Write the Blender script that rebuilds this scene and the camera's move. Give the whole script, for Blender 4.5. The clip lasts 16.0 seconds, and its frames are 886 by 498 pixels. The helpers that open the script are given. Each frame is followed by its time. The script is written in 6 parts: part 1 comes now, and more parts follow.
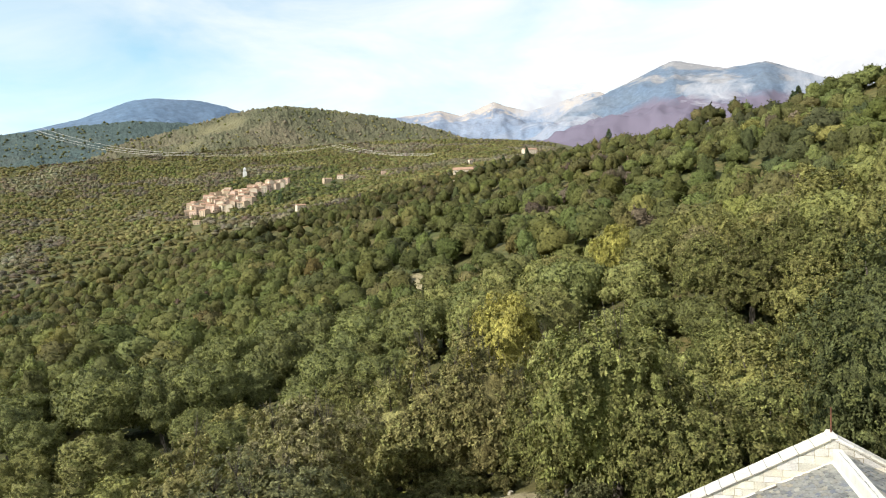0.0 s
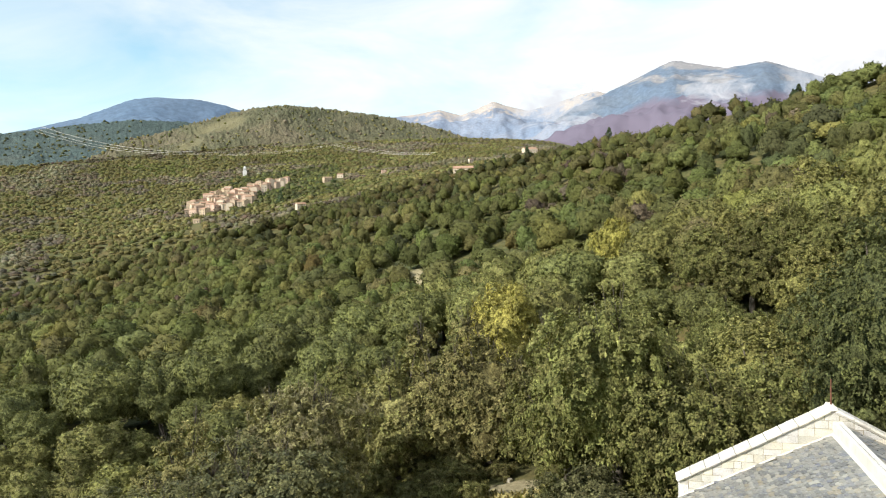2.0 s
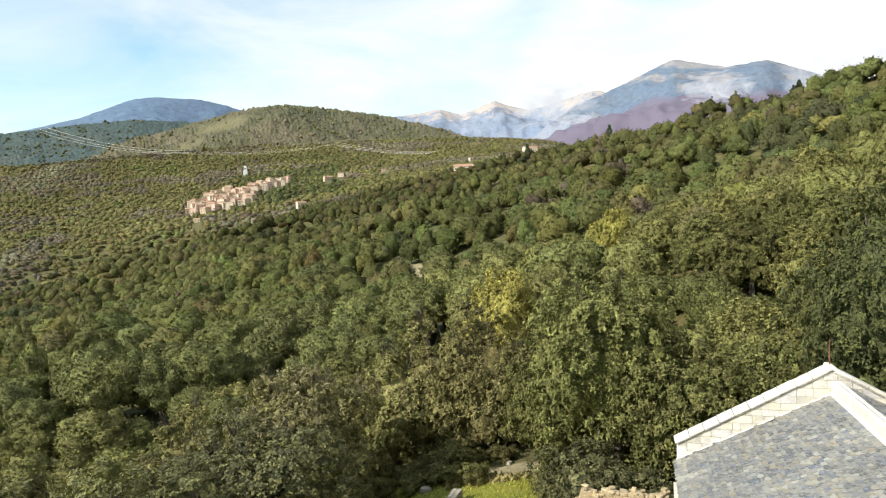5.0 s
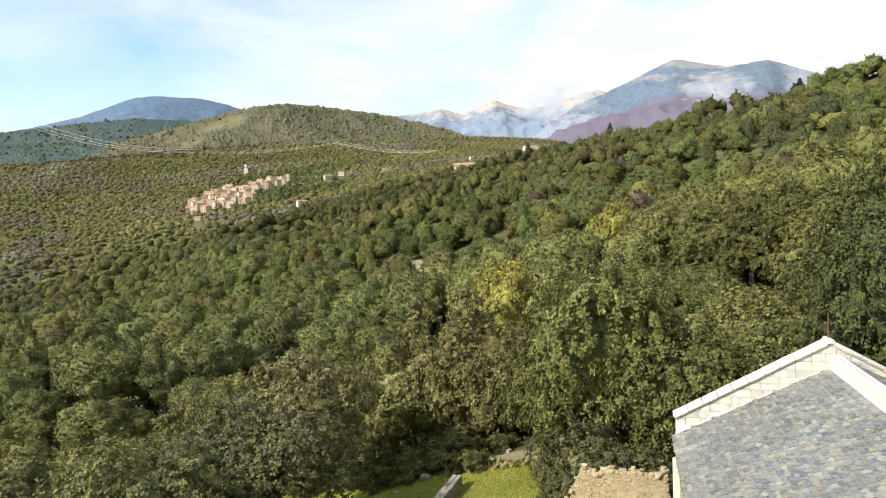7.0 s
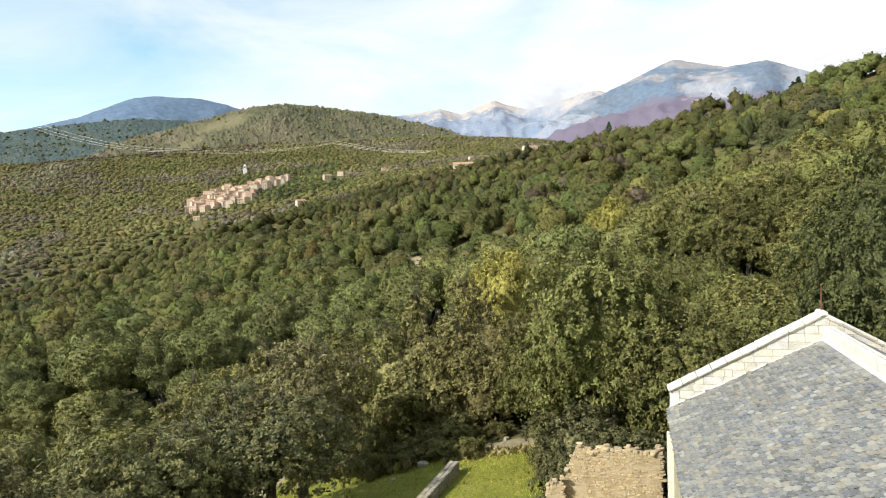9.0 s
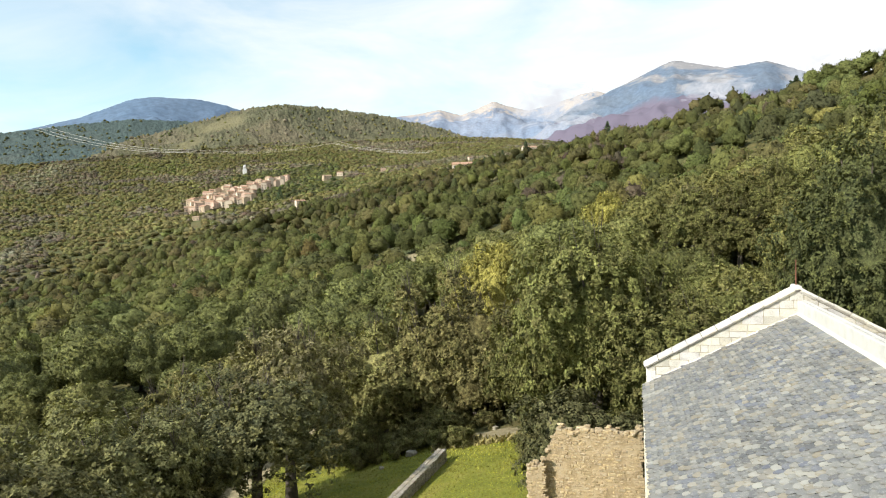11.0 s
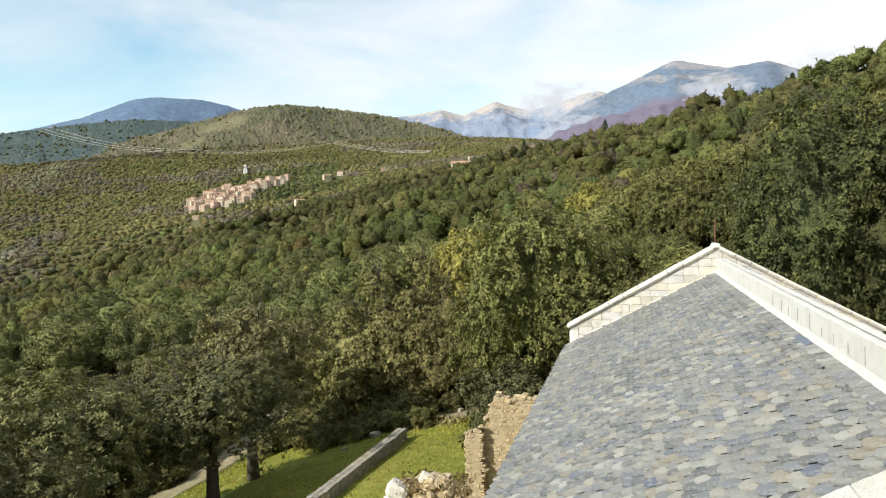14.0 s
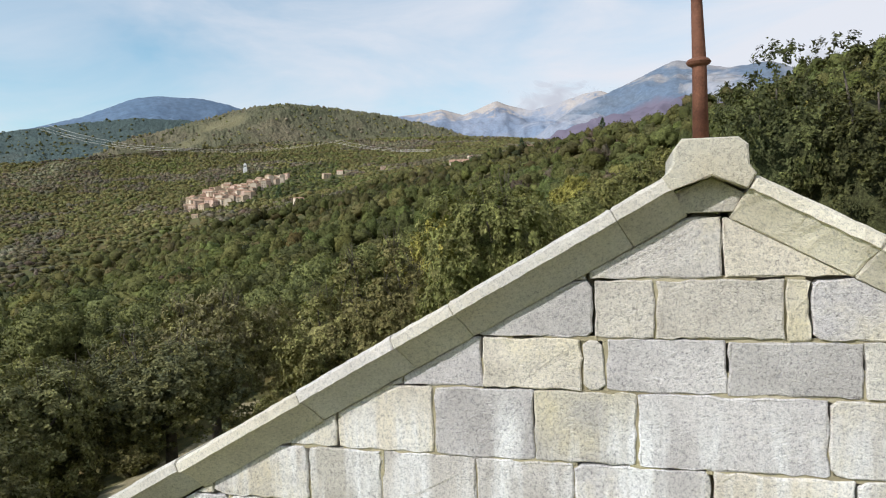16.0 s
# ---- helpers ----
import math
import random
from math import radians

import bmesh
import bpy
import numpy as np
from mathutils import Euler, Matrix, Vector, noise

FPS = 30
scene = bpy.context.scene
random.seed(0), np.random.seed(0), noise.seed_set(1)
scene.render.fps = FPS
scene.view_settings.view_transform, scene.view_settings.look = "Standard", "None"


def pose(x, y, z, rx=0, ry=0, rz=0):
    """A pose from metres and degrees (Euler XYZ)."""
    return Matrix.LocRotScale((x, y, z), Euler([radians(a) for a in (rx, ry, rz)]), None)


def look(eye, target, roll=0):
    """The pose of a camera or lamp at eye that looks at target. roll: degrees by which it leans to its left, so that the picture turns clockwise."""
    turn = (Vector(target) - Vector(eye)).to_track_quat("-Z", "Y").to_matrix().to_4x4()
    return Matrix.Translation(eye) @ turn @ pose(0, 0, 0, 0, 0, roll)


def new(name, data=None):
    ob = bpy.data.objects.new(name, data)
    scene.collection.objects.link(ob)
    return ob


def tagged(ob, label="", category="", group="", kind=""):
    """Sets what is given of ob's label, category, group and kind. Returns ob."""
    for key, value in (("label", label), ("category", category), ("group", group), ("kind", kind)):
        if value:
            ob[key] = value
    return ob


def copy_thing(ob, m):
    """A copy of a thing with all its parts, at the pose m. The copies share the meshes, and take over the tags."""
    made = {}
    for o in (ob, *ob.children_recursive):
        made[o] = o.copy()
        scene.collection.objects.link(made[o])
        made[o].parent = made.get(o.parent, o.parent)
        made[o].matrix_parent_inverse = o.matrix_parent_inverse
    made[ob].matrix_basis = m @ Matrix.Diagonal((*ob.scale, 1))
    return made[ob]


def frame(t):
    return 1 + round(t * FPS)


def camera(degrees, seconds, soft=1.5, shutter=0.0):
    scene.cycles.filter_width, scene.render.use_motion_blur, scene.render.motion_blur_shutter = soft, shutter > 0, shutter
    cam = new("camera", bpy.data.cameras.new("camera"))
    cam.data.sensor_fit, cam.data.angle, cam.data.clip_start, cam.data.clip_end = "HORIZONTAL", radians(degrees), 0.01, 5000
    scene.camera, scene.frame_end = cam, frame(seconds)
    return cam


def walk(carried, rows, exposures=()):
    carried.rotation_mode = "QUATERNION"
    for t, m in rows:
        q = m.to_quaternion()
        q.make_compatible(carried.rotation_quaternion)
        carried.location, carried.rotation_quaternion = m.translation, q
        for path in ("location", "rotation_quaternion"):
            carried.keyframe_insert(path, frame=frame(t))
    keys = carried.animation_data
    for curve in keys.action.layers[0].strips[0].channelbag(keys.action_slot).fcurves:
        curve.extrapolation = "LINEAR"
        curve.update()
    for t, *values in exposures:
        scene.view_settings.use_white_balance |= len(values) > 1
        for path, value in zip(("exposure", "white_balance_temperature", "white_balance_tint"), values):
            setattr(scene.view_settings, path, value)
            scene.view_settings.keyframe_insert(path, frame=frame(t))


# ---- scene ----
cam = camera(66.1, 16.0, soft=1.1)
PATH = [
    (0, (-7.038, -5.038, 17.814), (-7.573, -3.113, 17.732), -2.1),
    (0.5, (-7.047, -4.969, 17.55), (-7.582, -3.044, 17.469), -2.1),
    (1, (-7.056, -5.061, 17.293), (-7.591, -3.135, 17.212), -2.1),
    (1.5, (-7.065, -5.025, 17.026), (-7.6, -3.099, 16.944), -2.1),
    (2, (-7.051, -5.006, 16.741), (-7.586, -3.081, 16.658), -2.0),
    (2.5, (-7.047, -5.105, 16.508), (-7.582, -3.18, 16.425), -2.0),
    (3, (-7.024, -5.135, 16.234), (-7.559, -3.21, 16.151), -2.0),
    (3.5, (-7.006, -5.099, 15.976), (-7.542, -3.174, 15.893), -2.1),
    (4, (-6.988, -5.004, 15.72), (-7.525, -3.079, 15.637), -2.1),
    (6.5, (-6.976, -5.059, 14.546), (-7.513, -3.135, 14.461), -2.1),
    (7, (-6.963, -5.102, 14.272), (-7.501, -3.178, 14.187), -2.0),
    (7.5, (-6.951, -5.146, 14.03), (-7.488, -3.221, 13.945), -2.1),
    (8, (-6.945, -5.195, 13.757), (-7.481, -3.27, 13.671), -2.0),
    (8.5, (-6.911, -5.227, 13.487), (-7.447, -3.302, 13.402), -2.0),
    (9, (-6.796, -5.209, 13.227), (-7.332, -3.284, 13.143), -2.0),
    (11.5, (-5.518, -4.933, 11.944), (-6.054, -3.008, 11.863), -2.0),
    (12, (-5.065, -4.821, 11.675), (-5.603, -2.897, 11.594), -2.0),
    (12.5, (-4.611, -4.735, 11.41), (-5.148, -2.81, 11.329), -2.0),
    (13, (-4.081, -4.616, 11.114), (-4.62, -2.692, 11.033), -2.0),
    (13.5, (-3.54, -4.455, 10.822), (-4.08, -2.531, 10.742), -2.0),
    (14, (-2.93, -4.264, 10.517), (-3.471, -2.341, 10.437), -2.0),
    (14.5, (-2.342, -4.061, 10.205), (-2.883, -2.138, 10.125), -2.0),
    (15, (-1.686, -3.807, 9.903), (-2.229, -1.884, 9.822), -2.2),
    (15.5, (-1.04, -3.721, 9.636), (-1.583, -1.798, 9.555), -2.1),
    (16, (-0.332, -3.527, 9.315), (-0.876, -1.604, 9.234), -1.9),
]
EXPOSURES = [(0, 0.38, 6500, 10), (12.5, 0.36, 6500, 10), (14.0, 0.23, 6420, 10), (15.2, 0.08, 6250, 11), (16.0, -0.12, 6080, 13)]
walk(cam, [(t, look(eye, target, roll)) for t, eye, target, roll in PATH], EXPOSURES)

# ---- light ----
SUN_AZ, SUN_EL = radians(-139), radians(34)
TO_SUN = Vector((math.sin(SUN_AZ) * math.cos(SUN_EL), math.cos(SUN_AZ) * math.cos(SUN_EL), math.sin(SUN_EL)))


def make_world():
    world = bpy.data.worlds.new("sky")
    scene.world = world
    world.use_nodes = True
    nt = world.node_tree
    nt.nodes.clear()
    out = nt.nodes.new("ShaderNodeOutputWorld")
    bg = nt.nodes.new("ShaderNodeBackground")
    bg.inputs["Strength"].default_value = SKY
    sky = nt.nodes.new("ShaderNodeTexSky")
    sky.sky_type = "NISHITA"
    sky.sun_disc = False
    sky.sun_elevation, sky.sun_rotation = SUN_EL, SUN_AZ
    sky.dust_density, sky.air_density, sky.ozone_density = 0.8, 1.0, 0.4
    tex = nt.nodes.new("ShaderNodeTexCoord")
    # thin cirrus: a stretched noise over the dome, denser to the east
    mp = nt.nodes.new("ShaderNodeMapping")
    mp.inputs["Scale"].default_value = (1.0, 1.0, 3.2)
    mp.inputs["Rotation"].default_value = (0.0, 0.18, 0.35)
    nt.links.new(tex.outputs["Generated"], mp.inputs["Vector"])
    n1 = nt.nodes.new("ShaderNodeTexNoise")
    n1.inputs["Scale"].default_value, n1.inputs["Detail"].default_value = 2.6, 9.0
    n1.inputs["Roughness"].default_value, n1.inputs["Distortion"].default_value = 0.56, 0.5
    nt.links.new(mp.outputs["Vector"], n1.inputs["Vector"])
    sep = nt.nodes.new("ShaderNodeSeparateXYZ")
    nt.links.new(tex.outputs["Generated"], sep.inputs[0])
    east = nt.nodes.new("ShaderNodeMapRange")
    east.inputs[1].default_value, east.inputs[2].default_value = -0.85, 0.25
    east.inputs[3].default_value, east.inputs[4].default_value = -0.02, 0.36
    nt.links.new(sep.outputs["X"], east.inputs[0])
    low = nt.nodes.new("ShaderNodeMapRange")
    low.inputs[1].default_value, low.inputs[2].default_value = 0.0, 0.42
    low.inputs[3].default_value, low.inputs[4].default_value = 0.34, -0.02
    nt.links.new(sep.outputs["Z"], low.inputs[0])
    a1 = nt.nodes.new("ShaderNodeMath")
    a2 = nt.nodes.new("ShaderNodeMath")
    a1.operation = a2.operation = "ADD"
    nt.links.new(n1.outputs["Fac"], a1.inputs[0])
    nt.links.new(east.outputs[0], a1.inputs[1])
    nt.links.new(a1.outputs[0], a2.inputs[0])
    nt.links.new(low.outputs[0], a2.inputs[1])
    veil = nt.nodes.new("ShaderNodeMapRange")
    veil.inputs[1].default_value, veil.inputs[2].default_value = 0.50, 1.0
    veil.inputs[3].default_value, veil.inputs[4].default_value = 0.0, 0.96
    nt.links.new(a2.outputs[0], veil.inputs[0])
    mix = nt.nodes.new("ShaderNodeMix")
    mix.data_type = "RGBA"
    nt.links.new(veil.outputs[0], mix.inputs["Factor"])
    tone = nt.nodes.new("ShaderNodeMix")
    tone.data_type, tone.blend_type = "RGBA", "MULTIPLY"
    tone.inputs["Factor"].default_value = 1.0
    tone.inputs["B"].default_value = (0.97, 1.24, 1.14, 1)
    nt.links.new(sky.outputs[0], tone.inputs["A"])
    nt.links.new(tone.outputs["Result"], mix.inputs["A"])
    mix.inputs["B"].default_value = (CLOUD, CLOUD * 1.0, CLOUD * 1.0, 1)
    nt.links.new(mix.outputs["Result"], bg.inputs["Color"])
    nt.links.new(bg.outputs[0], out.inputs[0])


SKY, CLOUD = 0.148, 6.0
make_world()
sun_data = bpy.data.lights.new("sun", "SUN")
sun_data.energy, sun_data.angle, sun_data.color = 5.0, radians(0.6), (1.0, 0.945, 0.87)
sun = new("sun", sun_data)
sun.matrix_world = look(TO_SUN * 100, (0, 0, 0))


# ---- materials ----
class Nodes:
    """A short way to write node trees."""

    def __init__(self, name):
        self.m = bpy.data.materials.new(name)
        self.m.use_nodes = True
        self.t = self.m.node_tree
        self.b = self.t.nodes["Principled BSDF"]
        self.b.inputs["Specular IOR Level"].default_value = 0.3

    def add(self, kind, **values):
        node = self.t.nodes.new("ShaderNode" + kind)
        for key, v in values.items():
            node.inputs[key.replace("_", " ")].default_value = v
        return node

    def link(self, a, b):
        self.t.links.new(a, b)

    def coords(self, which="Object"):
        return self.add("TexCoord").outputs[which]

    def noise(self, vec, scale, detail=4.0, rough=0.55, distort=0.0):
        n = self.add("TexNoise", Scale=scale, Detail=detail, Roughness=rough, Distortion=distort)
        self.link(vec, n.inputs["Vector"])
        return n.outputs["Fac"]

    def ramp(self, fac, stops):
        r = self.add("ValToRGB")
        e = r.color_ramp.elements
        while len(e) < len(stops):
            e.new(0.5)
        for el, (p, c) in zip(e, stops):
            el.position, el.color = p, (*c, 1)
        self.link(fac, r.inputs[0])
        return r.outputs[0]

    def mix(self, fac, a, b, blend="MIX"):
        n = self.t.nodes.new("ShaderNodeMix")
        n.data_type, n.blend_type = "RGBA", blend
        for sock, v in (("Factor", fac), ("A", a), ("B", b)):
            if isinstance(v, (int, float)):
                n.inputs[sock].default_value = v
            elif isinstance(v, tuple):
                n.inputs[sock].default_value = (*v, 1)
            else:
                self.link(v, n.inputs[sock])
        return n.outputs["Result"]

    def scale(self, a, lo, hi, f0=0.0, f1=1.0):
        n = self.add("MapRange")
        for k, v in enumerate((f0, f1, lo, hi)):
            n.inputs[k + 1].default_value = v
        self.link(a, n.inputs[0])
        return n.outputs[0]

    def bump(self, height, strength, dist):
        n = self.add("Bump", Strength=strength, Distance=dist)
        self.link(height, n.inputs["Height"])
        self.link(n.outputs[0], self.b.inputs["Normal"])

    def done(self, colour, rough=0.9, metal=0.0):
        self.link(colour, self.b.inputs["Base Color"])
        self.b.inputs["Roughness"].default_value = rough
        self.b.inputs["Metallic"].default_value = metal
        return self.m


def stone_material(name, dark, mid, light, lichen, rnd="obj", scale=1.0, speck=1.0, lime=None):
    n = Nodes(name)
    v = n.coords()
    if rnd == "obj":
        r = n.add("ObjectInfo").outputs["Random"]
    else:
        r = n.add("NewGeometry").outputs["Random Per Island"]
    off = n.add("VectorMath")
    off.operation = "ADD"
    comb = n.add("CombineXYZ")
    m = n.add("Math")
    m.operation = "MULTIPLY"
    m.inputs[1].default_value = 37.0
    n.link(r, m.inputs[0])
    n.link(m.outputs[0], comb.inputs[0])
    n.link(m.outputs[0], comb.inputs[1])
    n.link(v, off.inputs[0])
    n.link(comb.outputs[0], off.inputs[1])
    vec = off.outputs[0]
    big = n.noise(vec, 2.2 * scale, 5)
    base = n.ramp(big, [(0.3, dark), (0.5, mid), (0.72, light)])
    tone = n.scale(r, 0.78, 1.10)
    base = n.mix(1.0, base, tone, "MULTIPLY")
    base = n.mix(1.0, base, n.ramp(r, [(0.0, (1.04, 1.01, 0.90)), (0.22, (0.98, 0.97, 1.0)), (0.4, (1.04, 1.0, 0.91)), (0.6, (0.97, 0.96, 1.0)), (0.8, (1.02, 1.0, 0.93)), (1.0, (1.05, 1.0, 0.88))]), "MULTIPLY")
    patch = n.noise(vec, 1.1 * scale, 6, 0.65)
    f = n.ramp(patch, [(0.53, (0, 0, 0)), (0.70, (0.75, 0.75, 0.75))])
    base = n.mix(f, base, lichen)
    if lime:
        # white lime washed down the face in broad streaks
        mp = n.add("Mapping", Scale=(2.6, 1.0, 0.32))
        n.link(v, mp.inputs["Vector"])
        streak = n.noise(mp.outputs[0], 1.6, 5, 0.6)
        z = n.add("SeparateXYZ")
        n.link(v, z.inputs[0])
        below = n.scale(z.outputs["Z"], 1.0, 0.0, lime - 0.25, lime)
        mm = n.add("Math")
        mm.operation = "MULTIPLY"
        n.link(n.ramp(streak, [(0.46, (0, 0, 0)), (0.60, (0.9, 0.9, 0.9))]), mm.inputs[0])
        n.link(below, mm.inputs[1])
        base = n.mix(mm.outputs[0], base, (0.88, 0.875, 0.87))
    grain = n.noise(vec, 52 * scale, 5, 0.8)
    if speck:
        s = n.ramp(grain, [(0.34, (0.5, 0.5, 0.52)), (0.47, (0.95, 0.95, 0.95)), (0.68, (1.14, 1.14, 1.13))])
        base = n.mix(speck, base, s, "MULTIPLY")
    if speck:
        # dark mica and pale feldspar grains, and pits
        pits = n.noise(vec, 105 * scale, 3, 0.85)
        base = n.mix(0.8 * speck, base, n.ramp(pits, [(0.34, (0.42, 0.42, 0.44)), (0.45, (0.98, 0.98, 0.98)), (0.58, (1.02, 1.02, 1.0)), (0.68, (1.22, 1.22, 1.2))]), "MULTIPLY")
        grain = n.mix(0.5, grain, pits)
    rough2 = n.noise(vec, 11 * scale, 3, 0.5)
    n.bump(n.mix(0.35, grain, rough2), 1.0, 0.026)
    return n.done(base, 0.92)


GRANITE = stone_material("granite", (0.53, 0.505, 0.485), (0.66, 0.635, 0.61), (0.77, 0.745, 0.715), (0.70, 0.62, 0.41), lime=8.42)
GRANITE_FIELD = stone_material("granite_field", (0.53, 0.505, 0.485), (0.66, 0.635, 0.61), (0.77, 0.745, 0.715), (0.70, 0.62, 0.41), "island", lime=8.42)
GRANITE_FAR = stone_material("far_granite", (0.50, 0.485, 0.44), (0.62, 0.60, 0.55), (0.72, 0.70, 0.65), (0.66, 0.58, 0.42))
COPING = stone_material("coping_granite", (0.62, 0.59, 0.53), (0.74, 0.71, 0.645), (0.83, 0.805, 0.745), (0.56, 0.49, 0.36), speck=0.75)
MORTAR = stone_material("lime_mortar", (0.30, 0.265, 0.18), (0.43, 0.39, 0.28), (0.54, 0.50, 0.39), (0.42, 0.38, 0.2), speck=0.0)
RENDER = stone_material("lime_render", (0.68, 0.66, 0.60), (0.77, 0.75, 0.69), (0.82, 0.805, 0.75), (0.60, 0.565, 0.47), speck=0.0)
RUBBLE = stone_material("rubble_stone", (0.30, 0.23, 0.14), (0.46, 0.36, 0.22), (0.60, 0.50, 0.34), (0.40, 0.36, 0.26))
RUBBLE_FIELD = stone_material("rubble_field", (0.32, 0.25, 0.15), (0.46, 0.36, 0.22), (0.58, 0.48, 0.32), (0.44, 0.38, 0.26), "island")
EARTH_MORTAR = stone_material("earth_mortar", (0.32, 0.25, 0.15), (0.42, 0.33, 0.20), (0.50, 0.40, 0.26), (0.38, 0.32, 0.22), speck=0.0)
GREY_STONE = stone_material("field_stone", (0.24, 0.215, 0.17), (0.36, 0.33, 0.27), (0.48, 0.45, 0.38), (0.30, 0.29, 0.2))


def slate_material(name, rnd):
    n = Nodes(name)
    v = n.coords()
    r = n.add("ObjectInfo").outputs["Random"] if rnd == "obj" else n.add("NewGeometry").outputs["Random Per Island"]
    base = n.ramp(r, [(0.0, (0.11, 0.115, 0.125)), (0.16, (0.235, 0.235, 0.228)), (0.24, (0.125, 0.14, 0.185)), (0.32, (0.25, 0.25, 0.235)),
                      (0.54, (0.18, 0.185, 0.188)), (0.66, (0.34, 0.34, 0.32)), (0.77, (0.255, 0.23, 0.18)), (0.88, (0.185, 0.195, 0.215)), (1.0, (0.13, 0.135, 0.135))])
    big = n.noise(v, 0.35, 4)
    base = n.mix(1.0, base, n.scale(big, 0.78, 1.1, 0.3, 0.7), "MULTIPLY")
    base = n.mix(1.0, base, (1.05, 1.01, 0.92), "MULTIPLY")
    dirt = n.noise(v, 9, 6, 0.7)
    base = n.mix(n.ramp(dirt, [(0.52, (0, 0, 0)), (0.66, (0.8, 0.8, 0.8))]), base, (0.36, 0.35, 0.31))
    fine = n.noise(v, 45, 4, 0.7)
    n.bump(n.mix(0.5, fine, dirt), 0.7, 0.02)
    n.b.inputs["Specular IOR Level"].default_value = 0.45
    return n.done(base, 0.62)


SLATE = slate_material("slate", "obj")
SLATE_FIELD = slate_material("slate_field", "island")


def plain_material(name, a, b, scale, rough=0.85, metal=0.0, bump=0.3, dist=0.01, detail=5):
    n = Nodes(name)
    v = n.coords()
    k = n.noise(v, scale, detail, 0.62)
    fine = n.noise(v, scale * 9, 4, 0.65)
    base = n.mix(n.ramp(k, [(0.3, (0, 0, 0)), (0.7, (1, 1, 1))]), a, b)
    base = n.mix(1.0, base, n.scale(fine, 0.75, 1.25, 0.3, 0.7), "MULTIPLY")
    n.bump(fine, bump, dist)
    return n.done(base, rough, metal)


GREY_IRON = plain_material("grey_iron", (0.20, 0.20, 0.195), (0.30, 0.29, 0.28), 8, 0.8)
RUST = plain_material("rusty_iron", (0.10, 0.042, 0.026), (0.22, 0.10, 0.06), 9, 0.8, 0.25)
DARK_IRON = plain_material("dark_iron", (0.07, 0.065, 0.06), (0.15, 0.13, 0.11), 8, 0.8)
BARK = plain_material("bark", (0.055, 0.045, 0.035), (0.13, 0.11, 0.085), 3.5, 0.95, 0, 0.9, 0.05)
ZINC = plain_material("zinc_flashing", (0.11, 0.125, 0.16), (0.16, 0.18, 0.22), 4, 0.7, 0.1)


def leaf_material():
    n = Nodes("leaves")
    tint = n.add("Attribute")
    tint.attribute_name = "tint"
    isl = n.add("NewGeometry").outputs["Random Per Island"]
    obj = n.add("ObjectInfo").outputs["Random"]
    c = n.mix(1.0, tint.outputs["Color"], n.scale(isl, 0.78, 1.22), "MULTIPLY")
    v = n.coords()
    mott = n.noise(v, 7.0, 3, 0.7)
    c = n.mix(1.0, c, n.ramp(mott, [(0.34, (0.45, 0.45, 0.45)), (0.5, (1, 1, 1)), (0.66, (1.5, 1.5, 1.45))]), "MULTIPLY")
    sprays = n.noise(v, 1.5, 4, 0.75)
    c = n.mix(1.0, c, n.ramp(sprays, [(0.36, (0.64, 0.64, 0.64)), (0.5, (1, 1, 1)), (0.64, (1.35, 1.35, 1.3))]), "MULTIPLY")
    n.bump(n.mix(0.5, mott, sprays), 0.9, 0.3)
    hue = n.add("HueSaturation", Saturation=1.0, Value=1.0)
    n.link(n.scale(obj, 0.482, 0.499), hue.inputs["Hue"])
    n.link(n.scale(obj, 0.85, 1.2), hue.inputs["Value"])
    n.link(c, hue.inputs["Color"])
    n.link(hue.outputs[0], n.b.inputs["Base Color"])
    n.b.inputs["Roughness"].default_value = 0.7
    n.b.inputs["Specular IOR Level"].default_value = 0.08
    tr = n.add("BsdfTranslucent")
    glow = n.mix(1.0, hue.outputs[0], (1.5, 1.5, 0.7), "MULTIPLY")
    n.link(glow, tr.inputs["Color"])
    mx = n.add("MixShader")
    mx.inputs[0].default_value = 0.12
    n.link(n.b.outputs[0], mx.inputs[1])
    n.link(tr.outputs[0], mx.inputs[2])
    n.link(mx.outputs[0], n.t.nodes["Material Output"].inputs["Surface"])
    return n.m


LEAVES = leaf_material()


